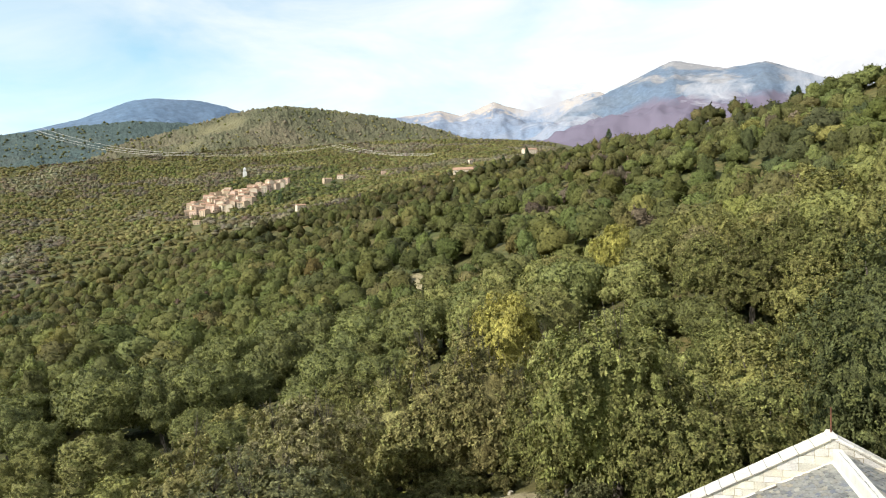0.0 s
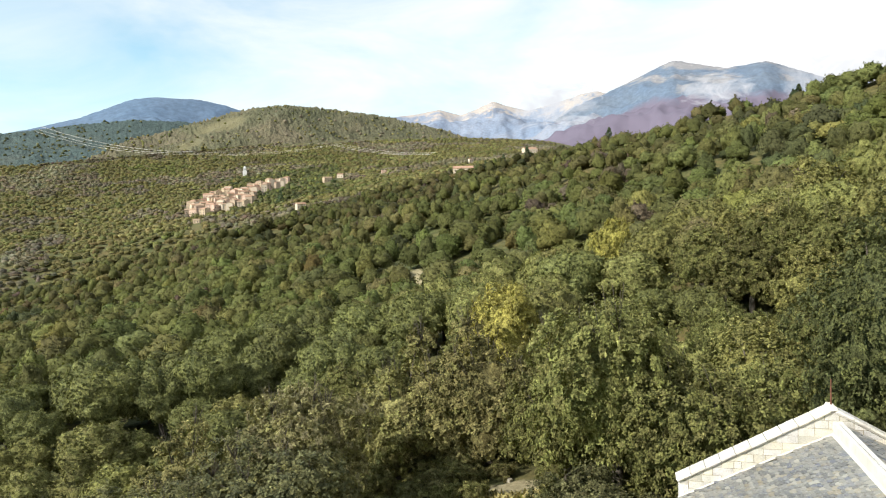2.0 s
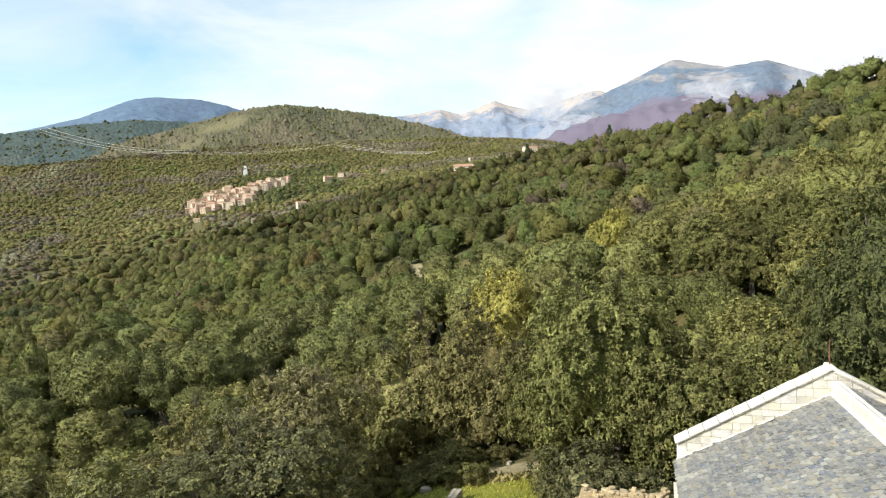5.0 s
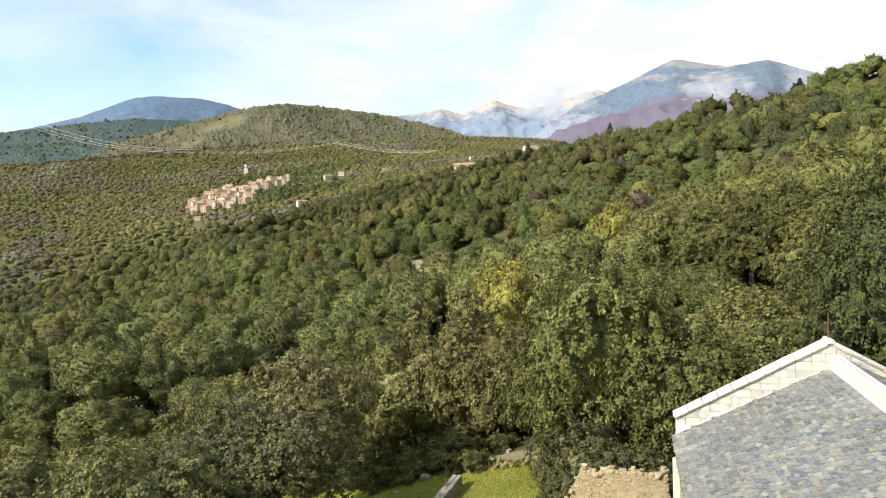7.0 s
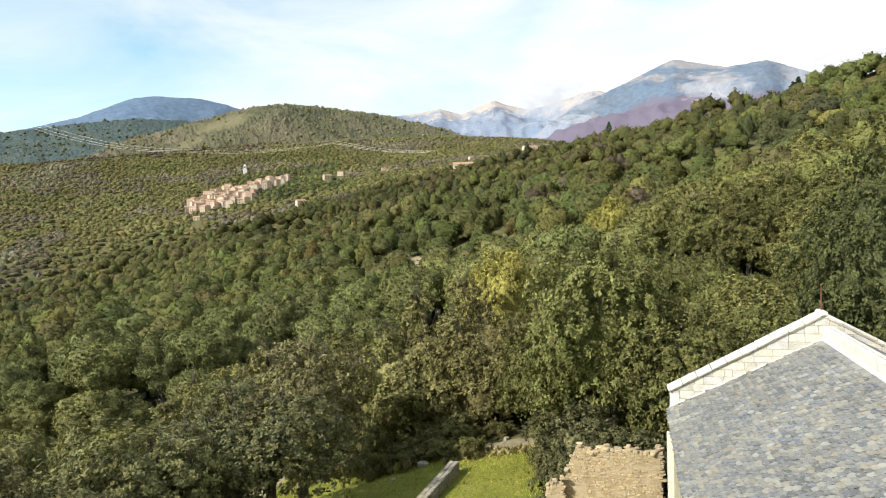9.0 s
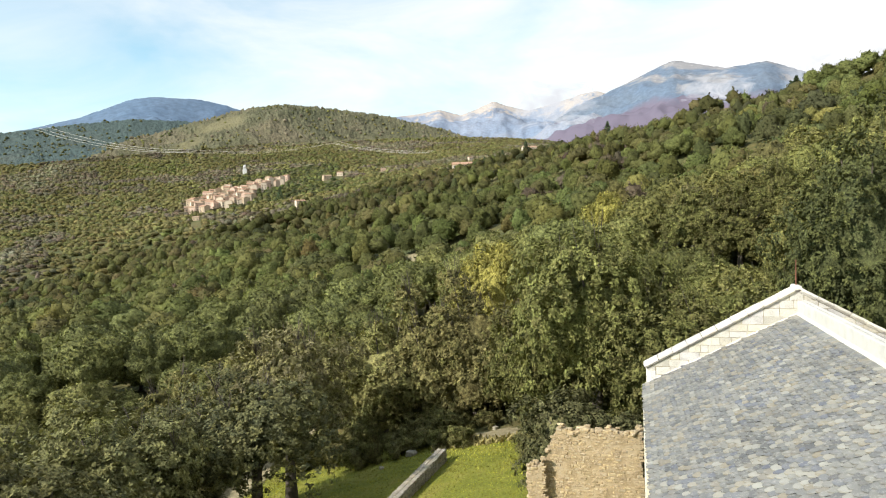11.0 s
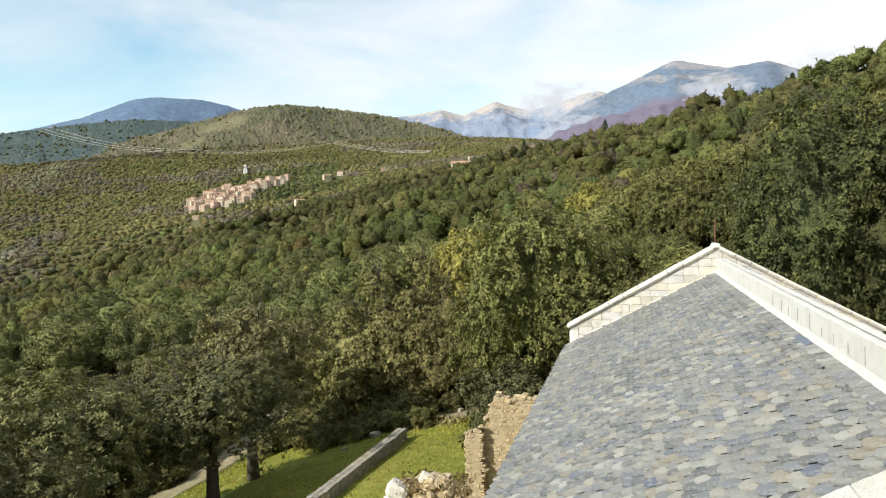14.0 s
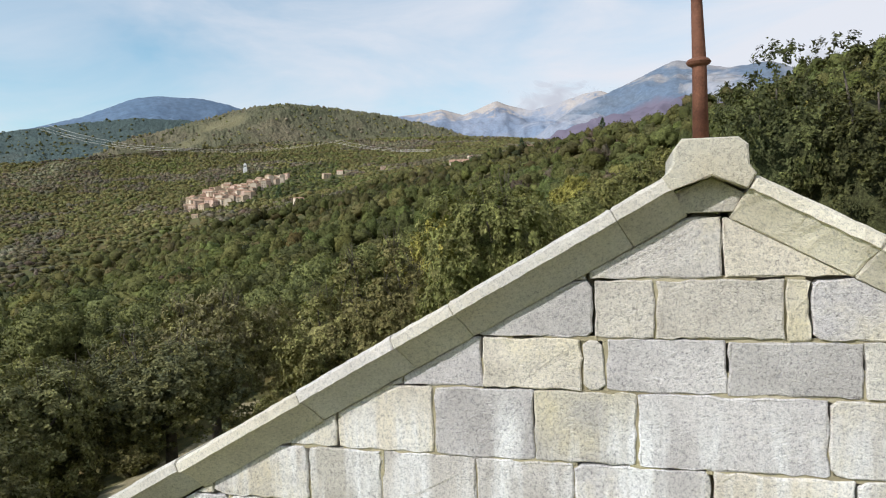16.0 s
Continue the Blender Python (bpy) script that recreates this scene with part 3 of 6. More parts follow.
def cards(rng, centres, radii, n, size, up=0.25, spiky=0.0, mid=0.0, wild=0.3, spray=1):
    """Leaf sprays on the outer shells of a crown's clumps, with gaps between the sprays."""
    n = 2 * n
    m = -(-n // spray)
    w = radii**2 / (radii**2).sum()
    k = rng.choice(len(radii), m, p=w)
    d = rng.normal(size=(m, 3))
    d[:, 2] += up
    d /= np.linalg.norm(d, axis=1, keepdims=True)
    hub = centres[k] + d * (radii[k] * rng.uniform(0.68, 1.02, m))[:, None]
    hub, d = np.repeat(hub, spray, axis=0)[:n], np.repeat(d, spray, axis=0)[:n]
    pos = hub + (np.clip(rng.normal(size=(n, 3)), -1.3, 1.3) * size * 1.1 if spray > 1 else 0.0)
    out = pos - np.array([0, 0, mid])
    out /= np.linalg.norm(out, axis=1, keepdims=True) + 1e-9
    nrm = 0.85 * d + 0.5 * out + rng.normal(size=(n, 3)) * wild + np.array([0, 0, 0.2])
    nrm /= np.linalg.norm(nrm, axis=1, keepdims=True)
    t = np.cross(nrm, rng.normal(size=(n, 3)))
    if spiky:
        t = t * (1 - spiky) + np.array([0, 0, 1.0]) * spiky
    t /= np.linalg.norm(t, axis=1, keepdims=True) + 1e-9
    b = np.cross(nrm, t)
    s = size * rng.uniform(0.65, 1.4, n)[:, None]
    long = 1.0 + spiky * 1.2
    v = np.stack([pos - t * s * 0.7 * long + b * s * 0.55, pos - t * s * 0.7 * long - b * s * 0.55, pos + t * s * 0.9 * long], 1).reshape(-1, 3)
    return v, np.arange(3 * n).reshape(-1, 3)


def lump(rng, centre, radius, level=1):
    bm = bmesh.new()
    bmesh.ops.create_icosphere(bm, subdivisions=level, radius=1)
    v = np.array([q.co[:] for q in bm.verts])
    f = np.array([[q.index for q in p.verts] for p in bm.faces])
    bm.free()
    v = v * (1 + rng.uniform(-0.22, 0.22, (len(v), 1))) * radius + centre
    return v, f


def crown(rng, radius, height, base, nclump, nleaf, leaf, up=0.25, spiky=0.0, wild=0.5, spray=1):
    """The leaf sprays of a crown, in clumps on an uneven ellipsoid."""
    k = np.arange(nclump) + rng.uniform(0.2, 0.8)
    dz = 1 - 1.55 * k / nclump
    turn = k * 2.39996 + rng.uniform(0, 6.28)
    flat = np.sqrt(np.maximum(0, 1 - dz**2))
    d = np.stack([flat * np.cos(turn), flat * np.sin(turn), dz], 1) + rng.normal(size=(nclump, 3)) * 0.16
    rad = radius * rng.uniform(0.20, 0.40, nclump)
    c = d * np.array([radius, radius, height / 2]) * rng.uniform(0.6, 0.88, (nclump, 1)) + np.array([0, 0, base + height / 2])
    v, f = cards(rng, c, rad, nleaf, leaf, up, spiky, base + height * 0.35, wild, spray)
    return v, f, c


def limbs(rng, height, base, girth, tips, bare=0):
    """A tapered, leaning trunk that parts into limbs, with bare twigs where the crown is thin."""
    h = Heap()
    lean = rng.uniform(-0.05, 0.05, 2) * height
    fork = base + height * 0.3
    h.put(*tube([(0, 0, -0.4), (lean[0] * 0.2, lean[1] * 0.3, base * 0.5), (lean[0], lean[1], fork)], [girth * 1.35, girth, girth * 0.7], 8))
    for t in tips:
        m = Vector((lean[0], lean[1], fork * 0.85)).lerp(Vector(t), 0.5) + Vector((0, 0, 0.25))
        h.put(*tube([(lean[0] * 0.8, lean[1] * 0.8, fork * 0.8), tuple(m), tuple(t)], [girth * 0.5, girth * 0.3, girth * 0.08], 5))
    for _ in range(bare):
        a, q = rng.uniform(0, 6.28), rng.uniform(0.3, 1.0)
        p = tips[rng.integers(len(tips))]
        e = (p[0] + math.cos(a) * q, p[1] + math.sin(a) * q, p[2] + rng.uniform(0.8, 2.2))
        h.put(*tube([tuple(p), e], [girth * 0.07, girth * 0.03], 3))
    return h.v, h.f


def mixed(rng, count, tint, second, share, spray):
    """A tint for each spray, most of one leaf colour and some of another."""
    m = -(-2 * count // spray)
    k = (np.clip(rng.normal(share, 0.35, m), 0, 1) * 0.8)[:, None]
    a = (np.array(TINTS[second]) * k + np.array(TINTS[tint]) * (1 - k)) * rng.uniform(0.8, 1.3, (m, 1))
    return np.repeat(np.repeat(a, spray, axis=0)[: 2 * count], 3, axis=0)


def ball(level, floor=-2.0):
    """Directions over a sphere, and the triangles between them, without those that look down past a floor."""
    bm = bmesh.new()
    bmesh.ops.create_icosphere(bm, subdivisions=level, radius=1)
    v = np.array([q.co[:] for q in bm.verts])
    f = np.array([[q.index for q in p.verts] for p in bm.faces])
    bm.free()
    return v, f[v[f][:, :, 2].mean(1) > floor]


def billow(rng, radius, height, base, nclump, level, rough=0.05, floor=-2.0, deep=0.32, ncard=0, leaf=0.3, wild=0.35, shrink=1.0):
    """A crown as one billowing mass of leaf clumps with deep folds between them, and loose sprays standing out of it."""
    d, f = ball(level, floor)
    k = np.arange(nclump) + 0.5
    cz = 1 - 1.5 * k / nclump
    turn = k * 2.39996 + rng.uniform(0, 6.28)
    flat = np.sqrt(np.maximum(0, 1 - cz**2))
    c = np.stack([flat * np.cos(turn), flat * np.sin(turn), cz], 1) + rng.normal(size=(nclump, 3)) * 0.6 / math.sqrt(nclump)
    c /= np.linalg.norm(c, axis=1, keepdims=True)
    wide = 2.1 / math.sqrt(nclump) * rng.uniform(0.75, 1.3, nclump)
    tall = rng.uniform(0.55, 1.15, nclump)
    ang = np.arccos(np.clip(d @ c.T, -1, 1))
    puff = tall * np.sqrt(np.maximum(0, 1 - (ang / wide) ** 2))
    near = puff.argmax(1)
    # small tufts over the large clumps
    m = 5 * nclump
    q = rng.normal(size=(m, 3))
    q /= np.linalg.norm(q, axis=1, keepdims=True)
    tuft = np.sqrt(np.maximum(0, 1 - (np.arccos(np.clip(d @ q.T, -1, 1)) / (2.3 / math.sqrt(m) * rng.uniform(0.7, 1.3, m))) ** 2)) * rng.uniform(0.4, 1.0, m)
    out = (1 - deep + deep * puff.max(1) + 0.13 * (tuft.max(1) - 0.5)) * (1 + rng.uniform(-rough, rough, len(d)))
    form = np.array([radius, radius, height / 2])
    mid = np.array([0, 0, base + height / 2])
    v = d * out[:, None] * form * shrink + mid
    if ncard:
        pick = rng.choice(np.unique(f), ncard)
        hub = c[near[pick]] * (1 - deep) * form + mid
        p = d[pick] * out[pick][:, None] * form + mid
        n = p - hub
        n /= np.linalg.norm(n, axis=1, keepdims=True) + 1e-9
        p = p + n * rng.uniform(-0.1, 1.1, (ncard, 1)) * leaf + rng.normal(size=(ncard, 3)) * leaf * 0.5
        n = n + rng.normal(size=(ncard, 3)) * wild
        n /= np.linalg.norm(n, axis=1, keepdims=True)
        t = np.cross(n, rng.normal(size=(ncard, 3)))
        t /= np.linalg.norm(t, axis=1, keepdims=True) + 1e-9
        b = np.cross(n, t)
        s = leaf * rng.uniform(0.6, 1.4, (ncard, 1))
        w = np.stack([p - t * s * 0.7 + b * s * 0.55, p - t * s * 0.7 - b * s * 0.55, p + t * s * 0.9], 1).reshape(-1, 3)
        f = np.concatenate([f, np.arange(3 * ncard).reshape(-1, 3) + len(v)])
        v = np.concatenate([v, w])
    tips = c * 0.75 * form + mid
    return v, f, tips


def tree_kind(name, seed, radius, height, base, tint, second, share, leaf, nleaf, nclump, label, category, up=0.25, spiky=0.0, bare=0, spray=16, heart=0.66, lift=1.0):
    """One tree, kept far below the land, to be copied."""
    rng = np.random.default_rng(seed)
    v, f, tips = crown(rng, radius, height, base, nclump, nleaf, leaf, up, spiky, spray=spray)
    hv, hf, _ = billow(rng, radius * heart, height * heart, base + height * (1 - heart) / 2, 22, 3, 0.10)
    v, f = np.concatenate([hv, v]), np.concatenate([hf, f + len(hv)])
    col = np.tile(np.array(TINTS[tint]), (len(v), 1))
    col[-6 * nleaf:] = mixed(rng, nleaf, tint, second, share, spray)
    col[: -6 * nleaf] *= rng.uniform(0.7, 1.1, (len(hv), 1))
    col *= lift
    e = thing(name, label=label, category=category)
    mesh_object("crown", v, f, LEAVES, e, tint=col)
    tv, tf = limbs(rng, height, base, 0.045 * radius + 0.02 * height, [tuple(q) for q in tips[: 7]], bare)
    mesh_object("trunk", tv, tf, BARK, e, smooth=True)
    return e


def wood_kind(name, seed, radius, height, base, tint, second, share, label, spiky):
    """A tree of the close wood, seen across some distance: a billowing crown on a trunk."""
    rng = np.random.default_rng(seed)
    v, f, tips = billow(rng, radius, height, base, 26, 4, 0.06, -0.7, 0.48, 4200, 0.2, 0.6)
    k = np.clip(rng.normal(share, 0.3, (len(v), 1)), 0, 1)
    col = (np.array(TINTS[second]) * k + np.array(TINTS[tint]) * (1 - k)) * rng.uniform(0.82, 1.22, (len(v), 1))
    e = thing(name, label=label, category="tree")
    mesh_object("crown", v, f, LEAVES, e, tint=col)
    tv, tf = limbs(rng, height, base, 0.3, [tuple(q * np.array([0.8, 0.8, 0.9])) for q in tips[:5]], int(40 * spiky))
    mesh_object("trunk", tv, tf, BARK, e, smooth=True)
    return e


def stand(kind, x, y, rz, size, tall=1.0, group="", label="", sink=0.0):
    """A copy of a tree on the ground."""
    m = Matrix.Translation((x, y, float(ground_height(x, y)) - sink)) @ Matrix.Rotation(rz, 4, "Z")
    o = copy_thing(kind, m)
    o.scale = (size, size, size * tall)
    if group:
        o["group"] = group
    if label:
        o["label"] = label
    return o


def remove(ob):
    for o in (*ob.children_recursive, ob):
        bpy.data.objects.remove(o)


BIG_OAK = tree_kind("oak_tree", 3, 4.6, 8.6, 2.2, "oak", "olive", 0.2, 0.12, 15500, 46, "tall green oak tree with dense leafy crown", "tree", bare=10)
DARK_OAK = tree_kind("oak_tree", 6, 5.6, 15.0, 4.6, "dark", "oak", 0.35, 0.13, 26000, 70, "tall deep green oak tree shading the roof", "tree", heart=0.84, lift=0.8)
GREEN_OAK = tree_kind("oak_tree", 4, 4.6, 8.6, 2.0, "oak", "olive", 0.25, 0.12, 15000, 44, "tall light green oak tree behind the church", "tree", bare=8)
SHRUB = tree_kind("shrub", 17, 1.7, 2.4, 0.1, "olive", "oak", 0.5, 0.11, 2600, 16, "low leafy shrub at the lawn's edge", "shrub")
ROUND_OAK = tree_kind("oak_tree", 5, 4.4, 7.6, 1.4, "oak", "olive", 0.3, 0.12, 14500, 40, "broad green oak tree with rounded crown", "tree", bare=6)
DIM_OAK = tree_kind("oak_tree", 7, 4.7, 7.0, 3.3, "umber", "olive", 0.4, 0.12, 14500, 42, "dark oak tree with thinning autumn crown on the lawn", "tree", bare=50, lift=1.1)
SAGE_OAK = tree_kind("oak_tree", 19, 4.7, 7.4, 2.4, "silver", "olive", 0.35, 0.125, 15500, 40, "sage-green oak tree with sunlit leafy crown on the lawn", "tree", bare=20, lift=0.98)
BROWN_OAK = tree_kind("oak_tree", 8, 4.7, 8.0, 3.3, "olive", "tan", 0.5, 0.12, 14500, 42, "browning oak tree with bare twig tips on the lawn", "tree", up=0.4, spiky=0.25, bare=70, lift=1.0)
THIN_TREE = tree_kind("ash_tree", 9, 3.7, 9.8, 0.2, "olive", "oak", 0.2, 0.12, 15000, 44, "browning ash tree with bare upright twigs", "tree", up=0.35, spiky=0.15, bare=40, heart=0.78, lift=1.2)
SILVER_BUSH = tree_kind("holm_oak", 11, 2.6, 5.2, 0.5, "silver", "dark", 0.4, 0.10, 7000, 28, "grey-green holm oak beside the ruined wall", "tree", up=0.4)
YELLOW_TREE = tree_kind("lime_tree", 13, 4.0, 8.2, 2.0, "yellow", "lime", 0.15, 0.14, 12000, 34, "bright yellow autumn lime tree", "tree", heart=0.8, lift=1.12)

LIME_TREE = tree_kind("lime_tree", 15, 4.2, 8.2, 1.4, "lime", "olive", 0.35, 0.17, 5500, 28, "yellow-green lime tree in the wood", "tree")

NEAR = "trees round the church"
# trees of the lawn and its edge: kind, place, turn, size, height over width
PLANTED = [
    (DIM_OAK, -30.5, 34.7, 0.4, 1.24, 0.82), (BROWN_OAK, -31.8, 41.8, 2.1, 1.15, 1.0), (ROUND_OAK, -40.5, 27.0, 2.9, 1.1, 0.9), (SAGE_OAK, -33.5, 24.5, 4.4, 1.18, 1.0), (SAGE_OAK, -28.5, 16.0, 2.2, 1.05, 0.95), (DIM_OAK, -35.2, 30.0, 3.1, 1.1, 0.9),
    (SAGE_OAK, -33.0, 15.0, 1.2, 1.25, 1.0), (SAGE_OAK, -42.0, 21.0, 5.2, 1.3, 1.05), (THIN_TREE, -48.5, 50.0, 0.9, 1.25, 1.0), (THIN_TREE, -30.0, 57.5, 1.7, 1.4, 1.0),
    (ROUND_OAK, -38.0, 64.5, 3.3, 1.05, 1.0), (THIN_TREE, -25.2, 58.0, 4.1, 1.4, 1.0), (THIN_TREE, -20.4, 57.5, 5.3, 1.4, 1.02), (ROUND_OAK, -17.6, 62.5, 0.2, 0.95, 0.95),
    (THIN_TREE, -15.6, 58.0, 2.6, 1.25, 1.0),
    # oaks behind the church
    (BIG_OAK, -8.6, 39.6, 0.0, 1.18, 1.24), (GREEN_OAK, -4.0, 37.2, 2.0, 1.05, 1.12), (ROUND_OAK, -12.0, 45.0, 1.0, 1.02, 1.15), (ROUND_OAK, 0.8, 40.0, 3.9, 1.05, 1.2),
    (DARK_OAK, 6.4, 35.4, 1.1, 0.86, 1.26), (DARK_OAK, 11.2, 33.8, 3.4, 0.9, 1.14), (DARK_OAK, 15.2, 35.5, 2.7, 1.0, 1.02), (ROUND_OAK, 3.2, 31.4, 5.0, 0.85, 1.2), (DARK_OAK, 15.5, 39.0, 4.0, 0.95, 0.85),
    (BIG_OAK, 9.5, 43.0, 5.6, 1.1, 1.2), (DARK_OAK, 17.0, 29.0, 0.7, 0.9, 0.8), (SILVER_BUSH, -9.6, 34.2, 0.5, 1.2, 1.0), (SILVER_BUSH, -6.8, 32.4, 2.5, 1.1, 1.0),
    (SILVER_BUSH, -3.6, 31.6, 4.3, 1.05, 1.0), (YELLOW_TREE, -20.8, 68.5, 0.0, 1.05, 1.3), (LIME_TREE, 9.8, 68.5, 1.0, 0.95, 1.0), (YELLOW_TREE, -9.8, 112.0, 2.0, 0.9, 1.3),
    (LIME_TREE, 18.0, 99.0, 0.3, 1.15, 1.0), (LIME_TREE, -16.5, 66.5, 2.3, 0.9, 0.95), (LIME_TREE, 3.0, 58.0, 1.3, 1.1, 1.05), (LIME_TREE, 7.0, 50.0, 2.1, 0.95, 1.0), (LIME_TREE, 12.0, 52.0, 4.1, 1.05, 1.0), (ROUND_OAK, 7.6, 62.0, 0.8, 0.95, 1.0), (ROUND_OAK, 2.4, 66.0, 2.2, 0.95, 0.95), (ROUND_OAK, 5.2, 56.0, 4.6, 0.9, 0.95),
    (ROUND_OAK, 5.0, 73.5, 1.5, 1.0, 1.0), (ROUND_OAK, 1.2, 77.5, 3.2, 1.0, 1.05), (ROUND_OAK, 8.8, 77.0, 5.1, 1.0, 1.0), (LIME_TREE, 4.6, 81.0, 0.6, 0.95, 1.0), (ROUND_OAK, 13.0, 73.0, 2.4, 1.0, 0.95),
]
for i, (x, y) in enumerate(((-33.5, 61.0), (-29.0, 59.5), (-26.0, 57.8), (-23.2, 55.0), (-21.6, 52.2), (-18.4, 52.6), (-14.0, 51.6), (-12.2, 48.2), (-12.4, 45.0), (-10.9, 40.2), (-19.8, 47.6), (-13.0, 42.2), (-43.4, 40.0), (-43.8, 46.0), (-36.8, 62.0), (-27.5, 47.8), (-25.2, 48.6), (-23.4, 50.0), (-31.5, 49.5), (-30.2, 52.5), (-28.0, 53.2), (-26.4, 51.4), (-24.6, 53.4), (-33.6, 53.0), (-35.4, 51.0), (-22.4, 49.0), (-28.8, 47.6), (-32.0, 56.0))):
    PLANTED.append((SHRUB, x, y, i * 1.3, 0.75 + 0.12 * (i % 5), 0.8 + 0.1 * (i % 4)))
for tree, x, y, turn, size, tall in PLANTED:
    stand(tree, x, y, turn, size, tall, NEAR, sink=2.4 if tree is THIN_TREE else 0.2)
for k in (BIG_OAK, DARK_OAK, GREEN_OAK, SAGE_OAK, SHRUB, ROUND_OAK, DIM_OAK, BROWN_OAK, THIN_TREE, SILVER_BUSH, YELLOW_TREE, LIME_TREE):
    remove(k)

# the wood nearest the church: trees of their own, from eight kinds
WOOD = []
for i, (t, s, share, rad, hgt, spiky, words) in enumerate((
    ("oak", "olive", 0.3, 3.9, 7.4, 0.0, "green oak tree of the hillside wood"), ("oak", "dark", 0.4, 4.2, 7.0, 0.0, "deep green oak tree of the hillside wood"),
    ("olive", "oak", 0.4, 3.7, 7.8, 0.1, "olive-green ash tree of the hillside wood"), ("dark", "oak", 0.4, 4.0, 7.2, 0.0, "dark green holm oak of the hillside wood"),
    ("olive", "rust", 0.25, 3.6, 7.0, 0.25, "brown-tinged oak tree of the hillside wood"), ("grey", "olive", 0.5, 3.3, 7.6, 0.4, "thinning grey-brown tree of the hillside wood"),
    ("lime", "olive", 0.45, 3.6, 7.2, 0.0, "yellow-green chestnut tree of the hillside wood"), ("oak", "lime", 0.3, 4.0, 7.8, 0.0, "sunlit green chestnut tree of the hillside wood"))):
    WOOD.append(wood_kind("woodland_tree", 40 + i, rad, hgt, 1.0, t, s, share, words, spiky))



FARMS = ((-169, 666, 21, 7), (-162, 616, 9, 5), (-287, 1213, 9, 7), (-149, 752, 10, 5.5), (-217, 1480, 30, 8), (-534, 1128, 15, 7), (-529, 1175, 11, 6), (-440, 1168, 9, 5), (-418, 795, 12, 6), (-585, 811, 9, 4.5), (-142, 784, 8, 4.5))


def farm_mask(x, y):
    """Gardens on the valley side of the scattered houses."""
    hit = np.zeros(len(x), bool)
    for a, b, w, _ in FARMS:
        r = math.hypot(a + 7, b + 5)
        u = ((x - a) * (a + 7) + (y - b) * (b + 5)) / r
        v = np.abs((x - a) * (b + 5) - (y - b) * (a + 7)) / r
        hit |= (u > -max(35, 0.08 * r)) & (u < 10) & (v < w * 0.5 + 3)
    return hit


def village_mask(x, y):
    """Ground that the village's houses and lanes take up."""
    a, r = np.degrees(np.arctan2(x + 7, y + 5)), np.hypot(x + 7, y + 5)
    low = (a > -35.6) & (a < -30.6) & (r > 1075) & (r < 1262)
    return low | ((a > -30.6) & (a < -27.6) & (r > 1240) & (r < 1352))


def scatter(rng, r0, r1, step, az0=-51.0, az1=20.5):
    """Jittered places in a ring of the hillside that faces the church."""
    n = int(r1 / step) + 2
    gx, gy = np.meshgrid(np.arange(-n, n + 1) * step, np.arange(-2, n + 1) * step)
    loose = 0.8 if r0 > 800 else 0.45
    x = gx.ravel() - 7 + rng.uniform(-loose, loose, gx.size) * step
    y = gy.ravel() - 5 + rng.uniform(-loose, loose, gx.size) * step
    r, az = np.hypot(x + 7, y + 5), np.degrees(np.arctan2(x + 7, y + 5))
    ok = (r >= r0) & (r < r1) & (az > az0) & (az < az1)
    ok &= ~village_mask(x, y) | (rng.uniform(size=len(x)) < 0.24)
    ok &= ~farm_mask(x, y)
    ok &= (lawn_mask(x, y) < 0.3) & (dry_mask(x, y) < 0.45)
    # slopes behind the near crest stay out of sight
    ok &= ~((az > 4) & (r > 420)) & ~((az > -6) & (r > 1500))
    x, y = x[ok], y[ok]
    # ground that the spur hides carries no trees
    if r1 > 300 and len(x):
        top = ground_height(x, y) + 11
        seen = np.ones(len(x), bool)
        for t in np.linspace(0.15, 0.97, 40):
            line = 18.0 + (top - 18.0) * t
            seen &= ground_height(-5 + (x + 5) * t, -4 + (y + 4) * t) < line + 1.5
        x, y = x[seen], y[seen]
    return x, y


def species(x, y, rng):
    """Patches of wood: greener on the near spur, browner and yellower towards the valley, haze-paled beyond."""
    n = low_noise(x, y, 0.045, 1.0) + 0.5 * low_noise(x, y, 0.16, 3.0)
    u = 1.25 * n + rng.normal(0, 0.27, len(x))
    r = np.hypot(x + 7, y + 5)
    brown = np.clip((r - 560) / 400, 0, 1) * 0.4
    k = np.select([u < -1.0, u < -0.35, u < 0.2, u < 0.7, u < 1.15, u < 1.35], [3, 1, 0, 7, 2, 4], 6)
    flip = rng.uniform(size=len(x)) < brown
    k = np.where(flip, rng.choice([4, 5, 5, 2], len(x)), k)
    k = np.where(rng.uniform(size=len(x)) < 0.05, 6, k)
    # across the valley: broad patches of bare grey wood, pale scrub and dark evergreens, greyed for haze
    w = low_noise(x, y, 0.014, 4.0) + 0.6 * low_noise(x, y, 0.045, 6.0) + rng.normal(0, 0.10, len(x))
    far = np.select([w < -0.7, w < -0.2, w < 0.25, w < 0.6, w < 0.8], [1, 0, 2, 5, 8], 9)
    # evergreens and orchards round the village
    az = np.degrees(np.arctan2(x + 7, y + 5))
    grove = (r > 1010) & (r < 1520) & (az > -32.5 + rng.normal(0, 1.0, len(x))) & (az < -24)
    far = np.where(grove, rng.choice([3, 3, 1, 7], len(x)), far)
    return np.where(r > 700, far, k)


RNG = np.random.default_rng(21)
wx, wy = scatter(RNG, 20, 128, 7.1, az1=27.0)
wk = species(wx, wy, RNG)
